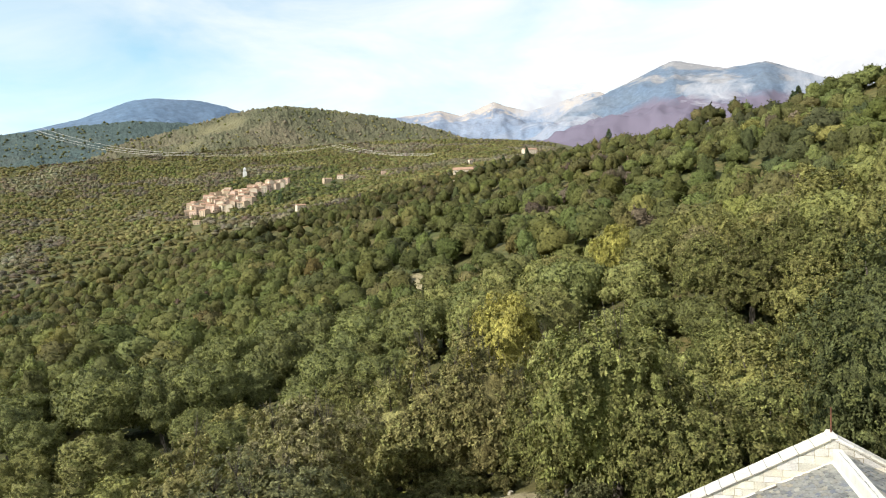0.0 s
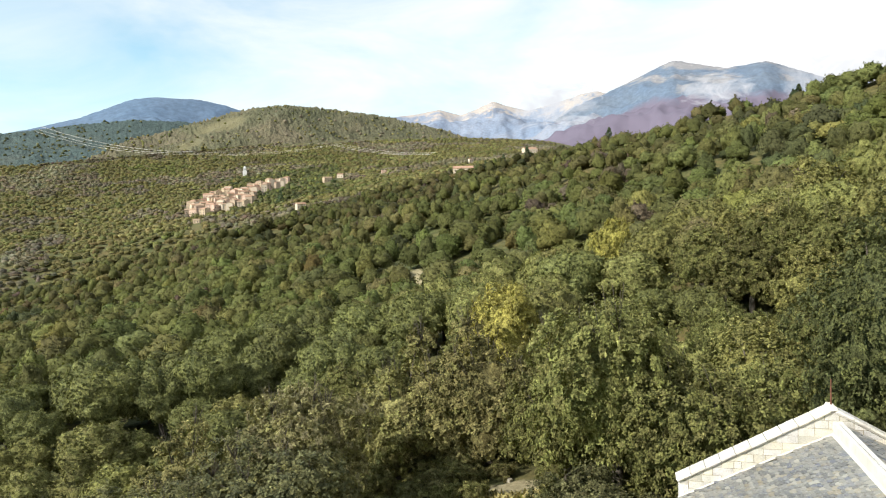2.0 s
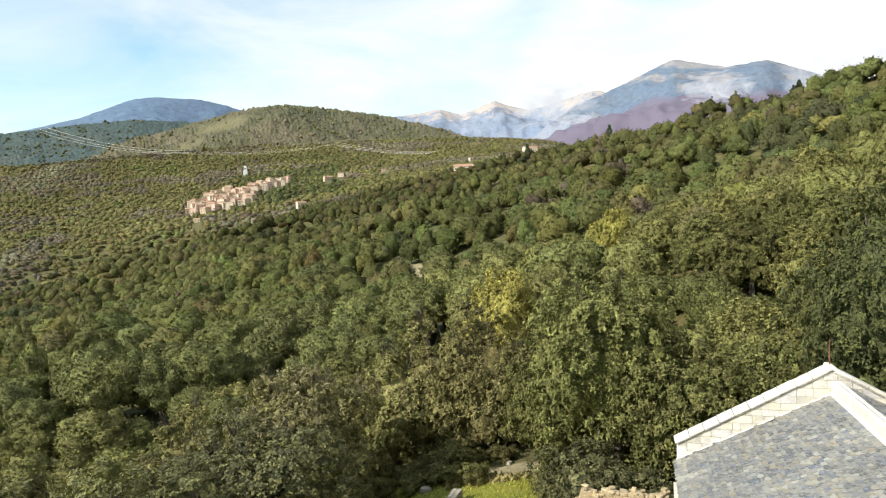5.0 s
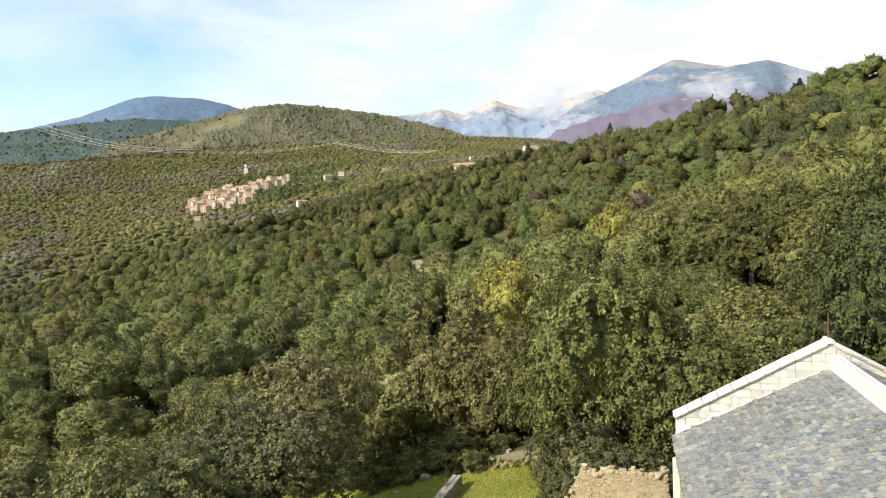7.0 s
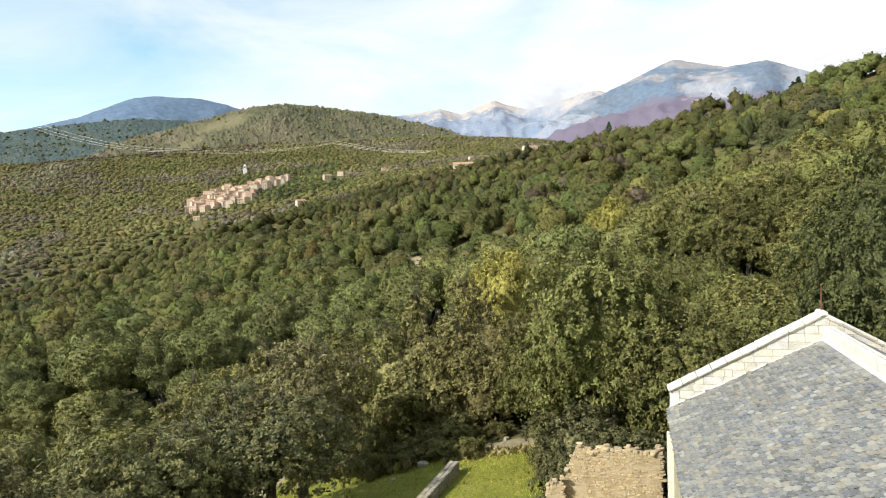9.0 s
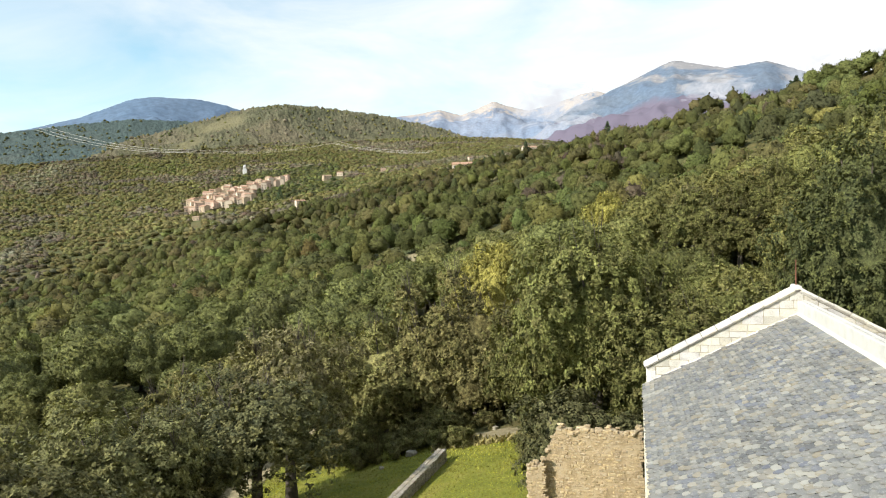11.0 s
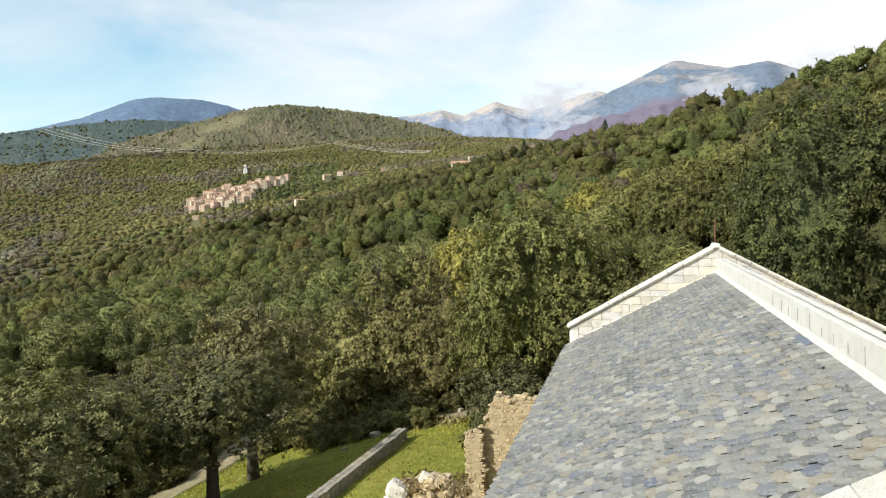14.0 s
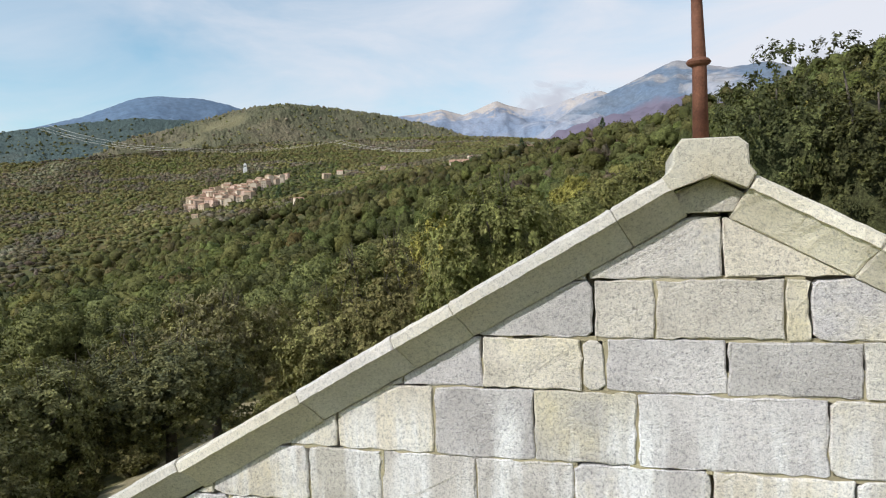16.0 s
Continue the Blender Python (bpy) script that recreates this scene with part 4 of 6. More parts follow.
for x, y, k in zip(wx, wy, wk):
    if min((x - q[1]) ** 2 + (y - q[2]) ** 2 for q in PLANTED) < 12:
        continue
    stand(WOOD[int(k)], float(x), float(y), RNG.uniform(0, 6.28), RNG.uniform(0.8, 1.25), RNG.uniform(0.8, 1.15), "trees of the near wood", sink=0.3)
for k in WOOD:
    remove(k)


def wood_mass(name, r0, r1, step, seed, nclump, level, ncard, leaf, label, size=1.0, az0=-51.0, az1=20.5, variants=7, bright=1.0, rough=0.06, flat=1.0, names=("oak", "oak", "olive", "dark", "rust", "grey", "lime", "oak", "pale", "straw")):
    """The wood further off: crowns past counting, in one mesh."""
    rng = np.random.default_rng(seed)
    x, y = scatter(rng, r0, r1, step, az0, az1)
    kinds = species(x, y, rng)
    temp = [billow(np.random.default_rng(seed * 10 + i), 3.9, 8.4, 0.0, nclump, level, rough, -0.45, 0.5, ncard, leaf, 0.55)[:2] for i in range(variants)]
    vs, fs, ts, off = [], [], [], 0
    z, patch = ground_height(x, y), low_noise(x, y, 0.017, 9.0)
    for i in range(len(x)):
        tv, tf = temp[i % variants]
        a, s = rng.uniform(0, 6.28), size * rng.uniform(0.6, 1.5)
        ca, sa = math.cos(a) * s, math.sin(a) * s
        v = np.empty_like(tv)
        v[:, 0] = tv[:, 0] * ca - tv[:, 1] * sa + x[i]
        v[:, 1] = tv[:, 0] * sa + tv[:, 1] * ca + y[i]
        v[:, 2] = tv[:, 2] * size * flat * rng.uniform(0.75, 1.35) + z[i] - 1.2
        vs.append(v)
        fs.append(tf + off)
        off += len(v)
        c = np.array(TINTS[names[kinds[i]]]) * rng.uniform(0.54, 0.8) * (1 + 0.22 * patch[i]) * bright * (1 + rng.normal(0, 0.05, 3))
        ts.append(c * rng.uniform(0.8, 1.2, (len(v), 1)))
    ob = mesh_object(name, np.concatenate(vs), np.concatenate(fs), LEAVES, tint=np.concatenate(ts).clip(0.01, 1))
    return tagged(ob, label, "forest", kind="stuff")


wood_mass("forest", 128, 330, 8.0, 2, 20, 3, 520, 0.33, "mixed green and yellowing oak forest on the hillside", bright=1.0, rough=0.09)
wood_mass("forest", 330, 820, 8.8, 3, 13, 2, 90, 0.55, "green and rust-coloured forest falling to the valley", rough=0.15, bright=0.95)
# distance haze is put into the tints of these two: brighter, more straw and tan
wood_mass("forest", 820, 1950, 10.5, 4, 7, 1, 22, 1.0, "autumn forest on the far side of the valley, tinted pale for haze", size=1.3, rough=0.2, bright=1.25, flat=0.62,
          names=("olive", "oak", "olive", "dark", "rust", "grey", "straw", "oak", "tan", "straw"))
wood_mass("forest", 1950, 2400, 15, 6, 7, 1, 14, 1.2, "autumn forest below the conifer ridge, tinted pale for haze", size=1.6, rough=0.2, bright=1.1, flat=0.5, az1=-28.0,
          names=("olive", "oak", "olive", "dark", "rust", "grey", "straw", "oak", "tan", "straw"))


def hill_wood(name, face, count, seed, tints, low, high, label):
    """Single crowns dotted over a far hillside."""
    rng = np.random.default_rng(seed)
    n, m, _ = face.shape
    a, b = rng.uniform(low * n / 1.25, high * n / 1.25, count), rng.uniform(0, m - 2, count)
    i, j = a.astype(int), b.astype(int)
    fa, fb = (a - i)[:, None], (b - j)[:, None]
    p = (face[i, j] * (1 - fa) + face[i + 1, j] * fa) * (1 - fb) + (face[i, j + 1] * (1 - fa) + face[i + 1, j + 1] * fa) * fb
    keep = low_noise(p[:, 0], p[:, 1], 0.011, seed) + rng.normal(0, 0.3, count) > -0.5
    p = p[keep]
    base = [lump(np.random.default_rng(k), np.zeros(3), np.array([5.0, 5.0, 4.6]), 1) for k in range(5)]
    vs, fs, ts, off = [], [], [], 0
    for k, q in enumerate(p):
        v, f = base[k % 5]
        s = rng.uniform(0.5, 1.2)
        vs.append(v * s + q + np.array([0, 0, 2.0 * s]))
        fs.append(f + off)
        off += len(v)
        t = tints[int(np.clip((low_noise(q[0], q[1], 0.02, 2.0) + rng.normal(0, 0.4) + 1) * 0.5 * len(tints), 0, len(tints) - 1))]
        ts.append(np.tile(np.array(TINTS[t]) * rng.uniform(1.0, 1.3), (len(v), 1)))
    ob = mesh_object(name, np.concatenate(vs), np.concatenate(fs), LEAVES, tint=np.concatenate(ts))
    return tagged(ob, label, "forest", kind="stuff")


hill_wood("hill_forest", HILL_FACE, 1800, 5, ("dark", "oak", "olive", "grey", "olive", "oak"), 0.35, 1.0, "autumn wood on the rounded hill")
hill_wood("hill_forest", RIDGE_FACE, 500, 8, ("dark", "silver", "dark", "dark"), 0.45, 1.0, "dark conifer wood on the valley ridge")


# ---- the church ----
RAKE = 0.553          # fall of the gable copings per metre
PEAK = 9.60           # apex of the front coping's top
FAR_PEAK = 9.33
LENGTH = 22.9         # from the front's face to the far gable's inner face
HALF = 5.45
RIDGE, EAVE_X, EAVE_Z = 8.28, -5.62, 5.42
BASE = -4.6

church = thing("church", label="long granite church with slate roof and two coped gables", category="church")


def gable_core(name, y0, y1, peak, half, label):
    z = peak - RAKE * half
    v, f = prism([(-half, BASE), (half, BASE), (half, z), (0, peak), (-half, z)], y0, y1)
    return mesh_object(name, v, f, MORTAR, church, label)


front = gable_core("front_wall", 0.075, 0.52, PEAK - 0.262, HALF, "front gable wall of coursed granite ashlar with pale mortar")
far = gable_core("far_gable", LENGTH + 0.018, LENGTH + 0.52, FAR_PEAK - 0.2, HALF, "far gable wall of pale coursed granite")
for x0, x1 in ((-HALF, -HALF + 0.7), (HALF - 0.7, HALF)):
    bm = bmesh.new()
    box(bm, (x0, 0.53, BASE), (x1, LENGTH, EAVE_Z - 0.12))
    part("side_wall", bm, MORTAR, church, "long side wall of mortared granite")

# roof: a bed on each side of the ridge, the far side's set higher, with an upstand between
bm = bmesh.new()
for quad in ([(EAVE_X, EAVE_Z - 0.05), (0.05, RIDGE - 0.05), (0.05, RIDGE - 0.22), (EAVE_X, EAVE_Z - 0.17)],):
    lo = [bm.verts.new((x, 0.5, z)) for x, z in quad]
    hi = [bm.verts.new((x, LENGTH + 0.02, z)) for x, z in quad]
    bm.faces.new(lo)
    bm.faces.new(hi[::-1])
    for i in range(4):
        bm.faces.new((lo[i], hi[i], hi[(i + 1) % 4], lo[(i + 1) % 4]))
bmesh.ops.recalc_face_normals(bm, faces=bm.faces)
left_bed = part("roof_slope", bm, DARK_IRON, church, "slate roof slope, weathered grey, blue and tan")
bm = bmesh.new()
quad = [(0.06, 8.76), (5.75, 8.76 - 0.53 * 5.7), (5.75, 8.58 - 0.53 * 5.7), (0.06, 8.56)]
lo = [bm.verts.new((x, 0.5, z)) for x, z in quad]
hi = [bm.verts.new((x, LENGTH + 0.02, z)) for x, z in quad]
bm.faces.new(lo)
bm.faces.new(hi[::-1])
for i in range(4):
    bm.faces.new((lo[i], hi[i], hi[(i + 1) % 4], lo[(i + 1) % 4]))
bmesh.ops.recalc_face_normals(bm, faces=bm.faces)
right_bed = part("roof_slope", bm, DARK_IRON, church)
bm = bmesh.new()
box(bm, (-0.02, 0.53, RIDGE - 0.3), (0.30, LENGTH, 8.80), 0.015)
upstand = part("ridge_upstand", bm, RENDER, church, "white lime-rendered upstand along the ridge")
rng = random.Random(4)
for i in range(12):
    y = 3.4 + i * 0.78 + rng.uniform(-0.12, 0.12)
    bm = bmesh.new()
    box(bm, (-0.03, y - 0.004, RIDGE + 0.14), (-0.02, y + 0.004, RIDGE + rng.uniform(0.28, 0.42)), 0.002)
    part("iron_strap", bm, GREY_IRON, upstand, "dark thin iron strap")
bm = bmesh.new()
pts = [(-0.12, RIDGE - 0.06), (-0.02, RIDGE + 0.10), (-0.02, RIDGE - 0.15)]
lo = [bm.verts.new((x, 0.53, z)) for x, z in pts]
hi = [bm.verts.new((x, LENGTH, z)) for x, z in pts]
bm.faces.new(lo)
bm.faces.new(hi[::-1])
for i in range(3):
    bm.faces.new((lo[i], hi[i], hi[(i + 1) % 3], lo[(i + 1) % 3]))
bmesh.ops.recalc_face_normals(bm, faces=bm.faces)
part("mortar_fillet", bm, RENDER, church, "pale mossy mortar fillet between slates and upstand")
for sx in (-1,):
    ang = math.atan2(RIDGE - EAVE_Z, -EAVE_X)
    bm = bmesh.new()
    box(bm, (0, -0.04, 0), (6.35, 0.05, 0.05), 0.01)
    ob = part("mortar_fillet", bm, RENDER, church)
    ob.location, ob.rotation_euler = (EAVE_X + 0.1, LENGTH - 0.03, EAVE_Z + 0.06), (0, -ang, 0)
bm = bmesh.new()
box(bm, (-0.09, 0, 0), (0.09, 0.9, 0.008))
ob = part("zinc_patch", bm, ZINC, left_bed, "smooth blue-grey zinc patch")
ob.location, ob.rotation_euler = (-0.2, 8.2, RIDGE - 0.2 * 0.51 + 0.068), (0, -math.atan(0.51), 0)


def slate_shape(w, l, t, r):
    """A slate with a rounded lower edge, at a slight tilt: its tail stands proud."""
    top = [(-w / 2, 0), (w / 2, 0)]
    tail = [(w / 2, -l * r), (w * 0.36, -l * (r + 0.14)), (w * 0.14, -l), (-w * 0.14, -l), (-w * 0.36, -l * (r + 0.14)), (-w / 2, -l * r)]
    out = top + tail
    k = len(out)
    v = [(a, b, 0.018 + (-b / l) * 0.062 + t) for a, b in out] + [(a, b, 0.001 + (-b / l) * 0.046) for a, b in tail]
    f = [tuple(range(k))[::-1]]
    for i in range(len(tail) - 1):
        f.append((2 + i, 2 + i + 1, k + i + 1, k + i))
    return v, f


def lay_slates(bed, side, ridge_x, ridge_z, eave_x, eave_z, named):
    """Courses of slates from eave to ridge, broken in joint, each a little askew."""
    rng = random.Random(8 + side)
    run = math.hypot(eave_x - ridge_x, ridge_z - eave_z)
    slope = math.atan2(ridge_z - eave_z, abs(eave_x - ridge_x))
    gauge = 0.165 if side < 0 else 0.27
    rows = int(run / gauge)
    shapes = []
    for w in (0.20, 0.245, 0.285, 0.33) if side < 0 else (0.34, 0.40, 0.46):
        for r in (0.62, 0.74):
            v, f = slate_shape(w, 0.29 if side < 0 else 0.46, 0.0, r)
            me = bpy.data.meshes.new("slate")
            me.from_pydata(v, [], [q[::-1] for q in f])
            me.materials.append(SLATE)
            shapes.append((w, me))
    heap, made = Heap(), 0
    for row in range(rows + 1):
        d = run - row * gauge + 0.02          # tail's distance down the slope
        y = 0.55 - rng.uniform(0, 0.2)
        while y < LENGTH - 0.02:
            w, me = shapes[rng.randrange(len(shapes))]
            y += w * 0.5
            if y + w * 0.5 > LENGTH:
                break
            head = d - (0.29 if side < 0 else 0.46) + rng.uniform(-0.022, 0.022)
            # slope axes: along the ridge, up the slope, outward
            out = Vector((-math.sin(slope), 0, math.cos(slope)))
            upv = Vector((math.cos(slope), 0, math.sin(slope)))
            along = upv.cross(out)
            place = Vector((0, y, 0)) - upv * max(head, 0.02) + out * (0.004 + rng.uniform(0, 0.008))
            turn = rng.uniform(-0.09, 0.09)
            m = Matrix((along, upv, out)).transposed().to_4x4()
            m = Matrix.Translation(place) @ m @ Matrix.Rotation(turn, 4, "Z") @ Matrix.Rotation(rng.uniform(-0.012, 0.02), 4, "X")
            m.translation.x = place.x
            if side > 0:
                m = Matrix.Diagonal((-1, 1, 1, 1)) @ m
            m = Matrix.Translation((ridge_x, 0, ridge_z)) @ m
            if named and 3.2 < y < 8.2 and d < 2.7 and made < 300 and side < 0:
                o = new("slate", me)
                o.parent, o.matrix_basis = bed, m
                made += 1
            else:
                heap.put([tuple(m @ p.co) for p in me.vertices], [tuple(q.vertices) for q in me.polygons])
            y += w * 0.5 + 0.003
    ob = mesh_object("slate_covering", heap.v, heap.f, SLATE_FIELD, bed)
    return tagged(ob, kind="stuff")


def ashlar(wall, courses, y0, y1, peak, half, named, seed, joints=None, rough=0.011, gap=0.004, pointing=False, stone=None):
    """Courses of squared granite, cut to the slope of the gable; the uppermost are pieces of their own."""
    rng = random.Random(seed)
    heap, made, seams = Heap(), 0, []
    for n, (z1, z0) in enumerate(courses):
        reach = min(half, (peak - z0) / RAKE)
        if joints and n < len(joints):
            inner = joints[n]
            xs = sorted(inner)
            while xs[0] > -reach:
                xs.insert(0, xs[0] - rng.uniform(0.42, 0.78))
            while xs[-1] < reach:
                xs.append(xs[-1] + rng.uniform(0.42, 0.8))
        else:
            xs = [-reach - rng.uniform(0, 0.4)]
            while xs[-1] < reach:
                xs.append(xs[-1] + rng.choice((0.3, 0.46, 0.55, 0.62, 0.7, 0.78)) * rng.uniform(0.9, 1.1))
        seams.append(xs)
        for a, b in zip(xs, xs[1:]):
            a, b = max(a, -half) + gap * rng.uniform(0.3, 2.2), min(b, half) - gap * rng.uniform(0.3, 2.2)
            if b - a < 0.04:
                continue
            g = gap * rng.uniform(0.4, 1.6)
            q = [(a, z0 + g + rng.uniform(0, 0.006)), (b, z0 + g + rng.uniform(0, 0.006)), (b + rng.uniform(-0.006, 0.004), z1 - g), (a + rng.uniform(-0.004, 0.006), z1 - g)]
            # knock off the corners, then cut to the two rakes
            c = rng.choice((0.003, 0.006, 0.01, 0.03))
            q = [(a + c, q[0][1]), (b - c, q[1][1]), (b, q[1][1] + c), (q[2][0], z1 - g - c), (q[2][0] - c, z1 - g), (q[3][0] + c, z1 - g), (q[3][0], z1 - g - c), (a, q[0][1] + c)]
            # uneven hewn edges
            e = []
            for i, p in enumerate(q):
                w = q[(i + 1) % len(q)]
                m = max(1, int(math.hypot(w[0] - p[0], w[1] - p[1]) / 0.05)) if named and made < 60 else 1
                e += [(p[0] + (w[0] - p[0]) * t / m + (rng.uniform(-rough, rough * 0.3) if abs(p[0] - w[0]) < 0.05 else 0), p[1] + (w[1] - p[1]) * t / m + (rng.uniform(-rough, rough) * 0.6)) for t in range(m)]
            q = e
            for s in (-1, 1):
                q = clip(q, s * RAKE, 1, peak - 0.012)
                if len(q) < 3:
                    break
            if len(q) < 3 or max(p[0] for p in q) - min(p[0] for p in q) < 0.05:
                continue
            v, f = prism(q, y0 + rng.uniform(-0.006, 0.006), y1, 0.004, rng)
            if named and made < 290:
                me = bpy.data.meshes.new("granite_block")
                me.from_pydata(v, [], f)
                me.materials.append(stone or GRANITE)
                o = new("granite_block", me)
                o.parent = wall
                made += 1
            else:
                heap.put(v, f)
    if pointing:
        # lime pointing in most joints; the others stand open
        bed = Heap()

        def fill(x0, z0, x1, z1, face):
            if (abs(x0) > (peak - 0.02 - z1) / RAKE) or (abs(x1) > (peak - 0.02 - z1) / RAKE):
                return
            bm = bmesh.new()
            box(bm, (x0, face, z0), (x1, y0 + 0.08, z1))
            bed.put([tuple(p.co) for p in bm.verts], [tuple(p.index for p in q.verts) for q in bm.faces])
            bm.free()

        for n, (z1, z0) in enumerate(courses[:14]):
            x = -half
            while x < half:
                l = rng.uniform(0.06, 0.3)
                if rng.random() < 0.86:
                    fill(x, z0 - 0.014, x + l, z0 + rng.uniform(0.008, 0.016), y0 + rng.uniform(0.004, 0.014))
                x += l
            for x in seams[n]:
                if rng.random() < 0.5:
                    fill(x - 0.014, z0, x + 0.014, z1, y0 + rng.uniform(0.006, 0.016))
                elif rng.random() < 0.6:
                    fill(x - 0.014, z0, x + 0.014, z0 + (z1 - z0) * rng.uniform(0.2, 0.6), y0 + 0.012)
        tagged(mesh_object("pointing", bed.v, bed.f, MORTAR, wall, "pale crumbling lime pointing"), kind="stuff")
    if heap.v:
        tagged(mesh_object("granite_blocks", heap.v, heap.f, stone or GRANITE_FIELD, wall), kind="stuff")


def courses_from(marks, bottom, step, seed):
    rng = random.Random(seed)
    out = list(zip(marks, marks[1:]))
    z = marks[-1]
    while z > bottom:
        h = step * rng.uniform(0.85, 1.15)
        out.append((z, max(z - h, bottom)))
        z -= h
    return out


JOINTS = [(0.08,), (-0.54, -0.24, 0.35, 0.46), (-1.13, -0.60, -0.49, 0.09, 0.68), (-1.41, -0.86, -0.34, 0.53), (-2.18, -1.73, -1.18, -0.66, 0.01)]
ashlar(front, courses_from([9.302, 8.99, 8.692, 8.417, 8.038], BASE, 0.36, 3), 0.0, 0.1, PEAK - 0.245, HALF, True, 5, JOINTS, pointing=True)
ashlar(far, courses_from([9.08, 8.80], BASE, 0.29, 6), LENGTH, LENGTH + 0.1, FAR_PEAK - 0.19, HALF, True, 9, rough=0.008, gap=0.007, stone=GRANITE_FAR)


def coping_stone(u0, u1, depth0, depth1, thick, lip, rng):
    """A length of coping: a flat top, an upright lip in front, and a splay back to the wall below. u runs down the rake."""
    prof = [(depth0 + 0.008, -0.016), (depth0 + 0.04, 0.0), (depth1, 0.0), (depth1, -lip), (depth1 - 0.10, -thick), (0.0, -thick), (depth0 * 0.10, -thick + 0.004), (depth0 * 0.42, -lip - 0.075), (depth0 * 0.84, -lip - 0.006), (depth0, -lip)]
    k = len(prof)
    steps = max(2, int((u1 - u0) / 0.045))
    us = [u0, u0 + 0.012] + [u0 + (u1 - u0) * i / steps for i in range(1, steps)] + [u1 - 0.012, u1]
    v = []
    for i, u in enumerate(us):
        ring = [(u, y + rng.uniform(-0.0028, 0.0028), n + rng.uniform(-0.0028, 0.0028)) for y, n in prof]
        if i in (0, len(us) - 1):
            cy, cn = sum(p[1] for p in ring) / k, sum(p[2] for p in ring) / k
            ring = [(u, cy + (y - cy) * 0.985, cn + (n - cn) * 0.97) for _, y, n in ring]
        v += ring
    last = (len(us) - 1) * k
    f = [tuple(range(k))]
    for r in range(len(us) - 1):
        f += [(r * k + i, (r + 1) * k + i, (r + 1) * k + (i + 1) % k, r * k + (i + 1) % k) for i in range(k)]
    f.append(tuple(range(last + k - 1, last - 1, -1)))
    return v, f


def coping_run(parent, peak, y0, sign, cuts, depth0, depth1, thick, lip, seed, flip=False, gap=0.0016):
    """Copings down one rake, from joint to joint."""
    rng = random.Random(seed)
    ang = math.atan(RAKE)
    down = Vector((sign * math.cos(ang), 0, -math.sin(ang)))
    out = Vector((sign * math.sin(ang), 0, math.cos(ang)))
    back = Vector((0, -1 if flip else 1, 0))
    for a, b in zip(cuts, cuts[1:]):
        v, f = coping_stone(a / math.cos(ang) + gap, b / math.cos(ang) - gap, depth0, depth1, thick, lip, rng)
        j = rng.uniform(-0.010, 0.010)
        w = [tuple(Vector((0, y0, peak)) + down * p[0] + back * p[1] + out * (p[2] + j)) for p in v]
        me = bpy.data.meshes.new("coping_stone")
        me.from_pydata(w, [], f)
        bmx = bmesh.new()
        bmx.from_mesh(me)
        bmesh.ops.recalc_face_normals(bmx, faces=bmx.faces)
        bmx.to_mesh(me)
        bmx.free()
        me.materials.append(COPING)
        o = new("coping_stone", me)
        o.parent = parent


coping_run(front, PEAK, 0.0, -1, [0.19, 0.45, 1.28, 1.61, 2.18, 2.99, 3.6, 4.4, 5.0, 5.62], -0.155, 0.66, 0.222, 0.068, 3)
coping_run(front, PEAK, 0.0, 1, [0.21, 0.74, 1.5, 2.2, 3.0, 3.7, 4.5, 5.1, 5.62], -0.155, 0.66, 0.222, 0.068, 4)
FAR_CUTS = [0.14] + [0.14 + 0.545 * i for i in range(1, 11)]
for sgn in (-1, 1):
    coping_run(far, FAR_PEAK, LENGTH, sgn, FAR_CUTS, -0.13, 0.62, 0.17, 0.085, 6 + sgn, gap=0.011)


def saddle(parent, y0, y1, peak, half, cap_top, cap0, cap1):
    """The apex stone, with its notched soffit, and the flat-topped block on it."""
    lip = 0.075
    dx, dz = lip * math.sin(math.atan(RAKE)), lip * math.cos(math.atan(RAKE))
    out = [(-half, peak - RAKE * half), (cap0 - 0.02, peak + RAKE * cap0 - 0.005), (cap0 + 0.004, peak + RAKE * cap0 + 0.04), (cap0 + 0.006, cap_top - 0.05), (cap0 + 0.045, cap_top), (cap1 - 0.05, cap_top - 0.004), (cap1 - 0.008, cap_top - 0.04),
           (cap1 - 0.004, peak - RAKE * cap1 + 0.03), (cap1 + 0.025, peak - RAKE * cap1 - 0.012), (half, peak - RAKE * half), (half - dx, peak - RAKE * half - dz), (0.02, peak - 0.115), (-half + dx, peak - RAKE * half - dz)]
    v, f = prism(out, y0, y1)
    me = bpy.data.meshes.new("saddle_stone")
    me.from_pydata(v, [], f)
    me.materials.append(COPING)
    o = new("saddle_stone", me)
    o.parent = parent
    low = [(-half + 0.035, peak - RAKE * half - 0.085), (0.02, peak - 0.115), (half - 0.035, peak - RAKE * half - 0.085), (half - 0.085, peak - 0.285), (-half + 0.085, peak - 0.285)]
    v, f = prism(low, y0 + 0.085, y1)
    # the notch slants back to the wall below
    v = [(x, y + max(0.0, 0.05 * (peak - 0.1 - z) / 0.2) * (1 if i < 10 else 0), z) for i, (x, y, z) in enumerate(v)]
    me = bpy.data.meshes.new("soffit")
    me.from_pydata(v, [], f)
    me.materials.append(GRANITE)
    o2 = new("soffit", me)
    o2.parent = o


saddle(front, -0.16, 0.64, PEAK, 0.205, 9.662, -0.16, 0.18)
saddle(far, LENGTH - 0.12, LENGTH + 0.6, FAR_PEAK, 0.14, FAR_PEAK + 0.03, -0.13, 0.13)

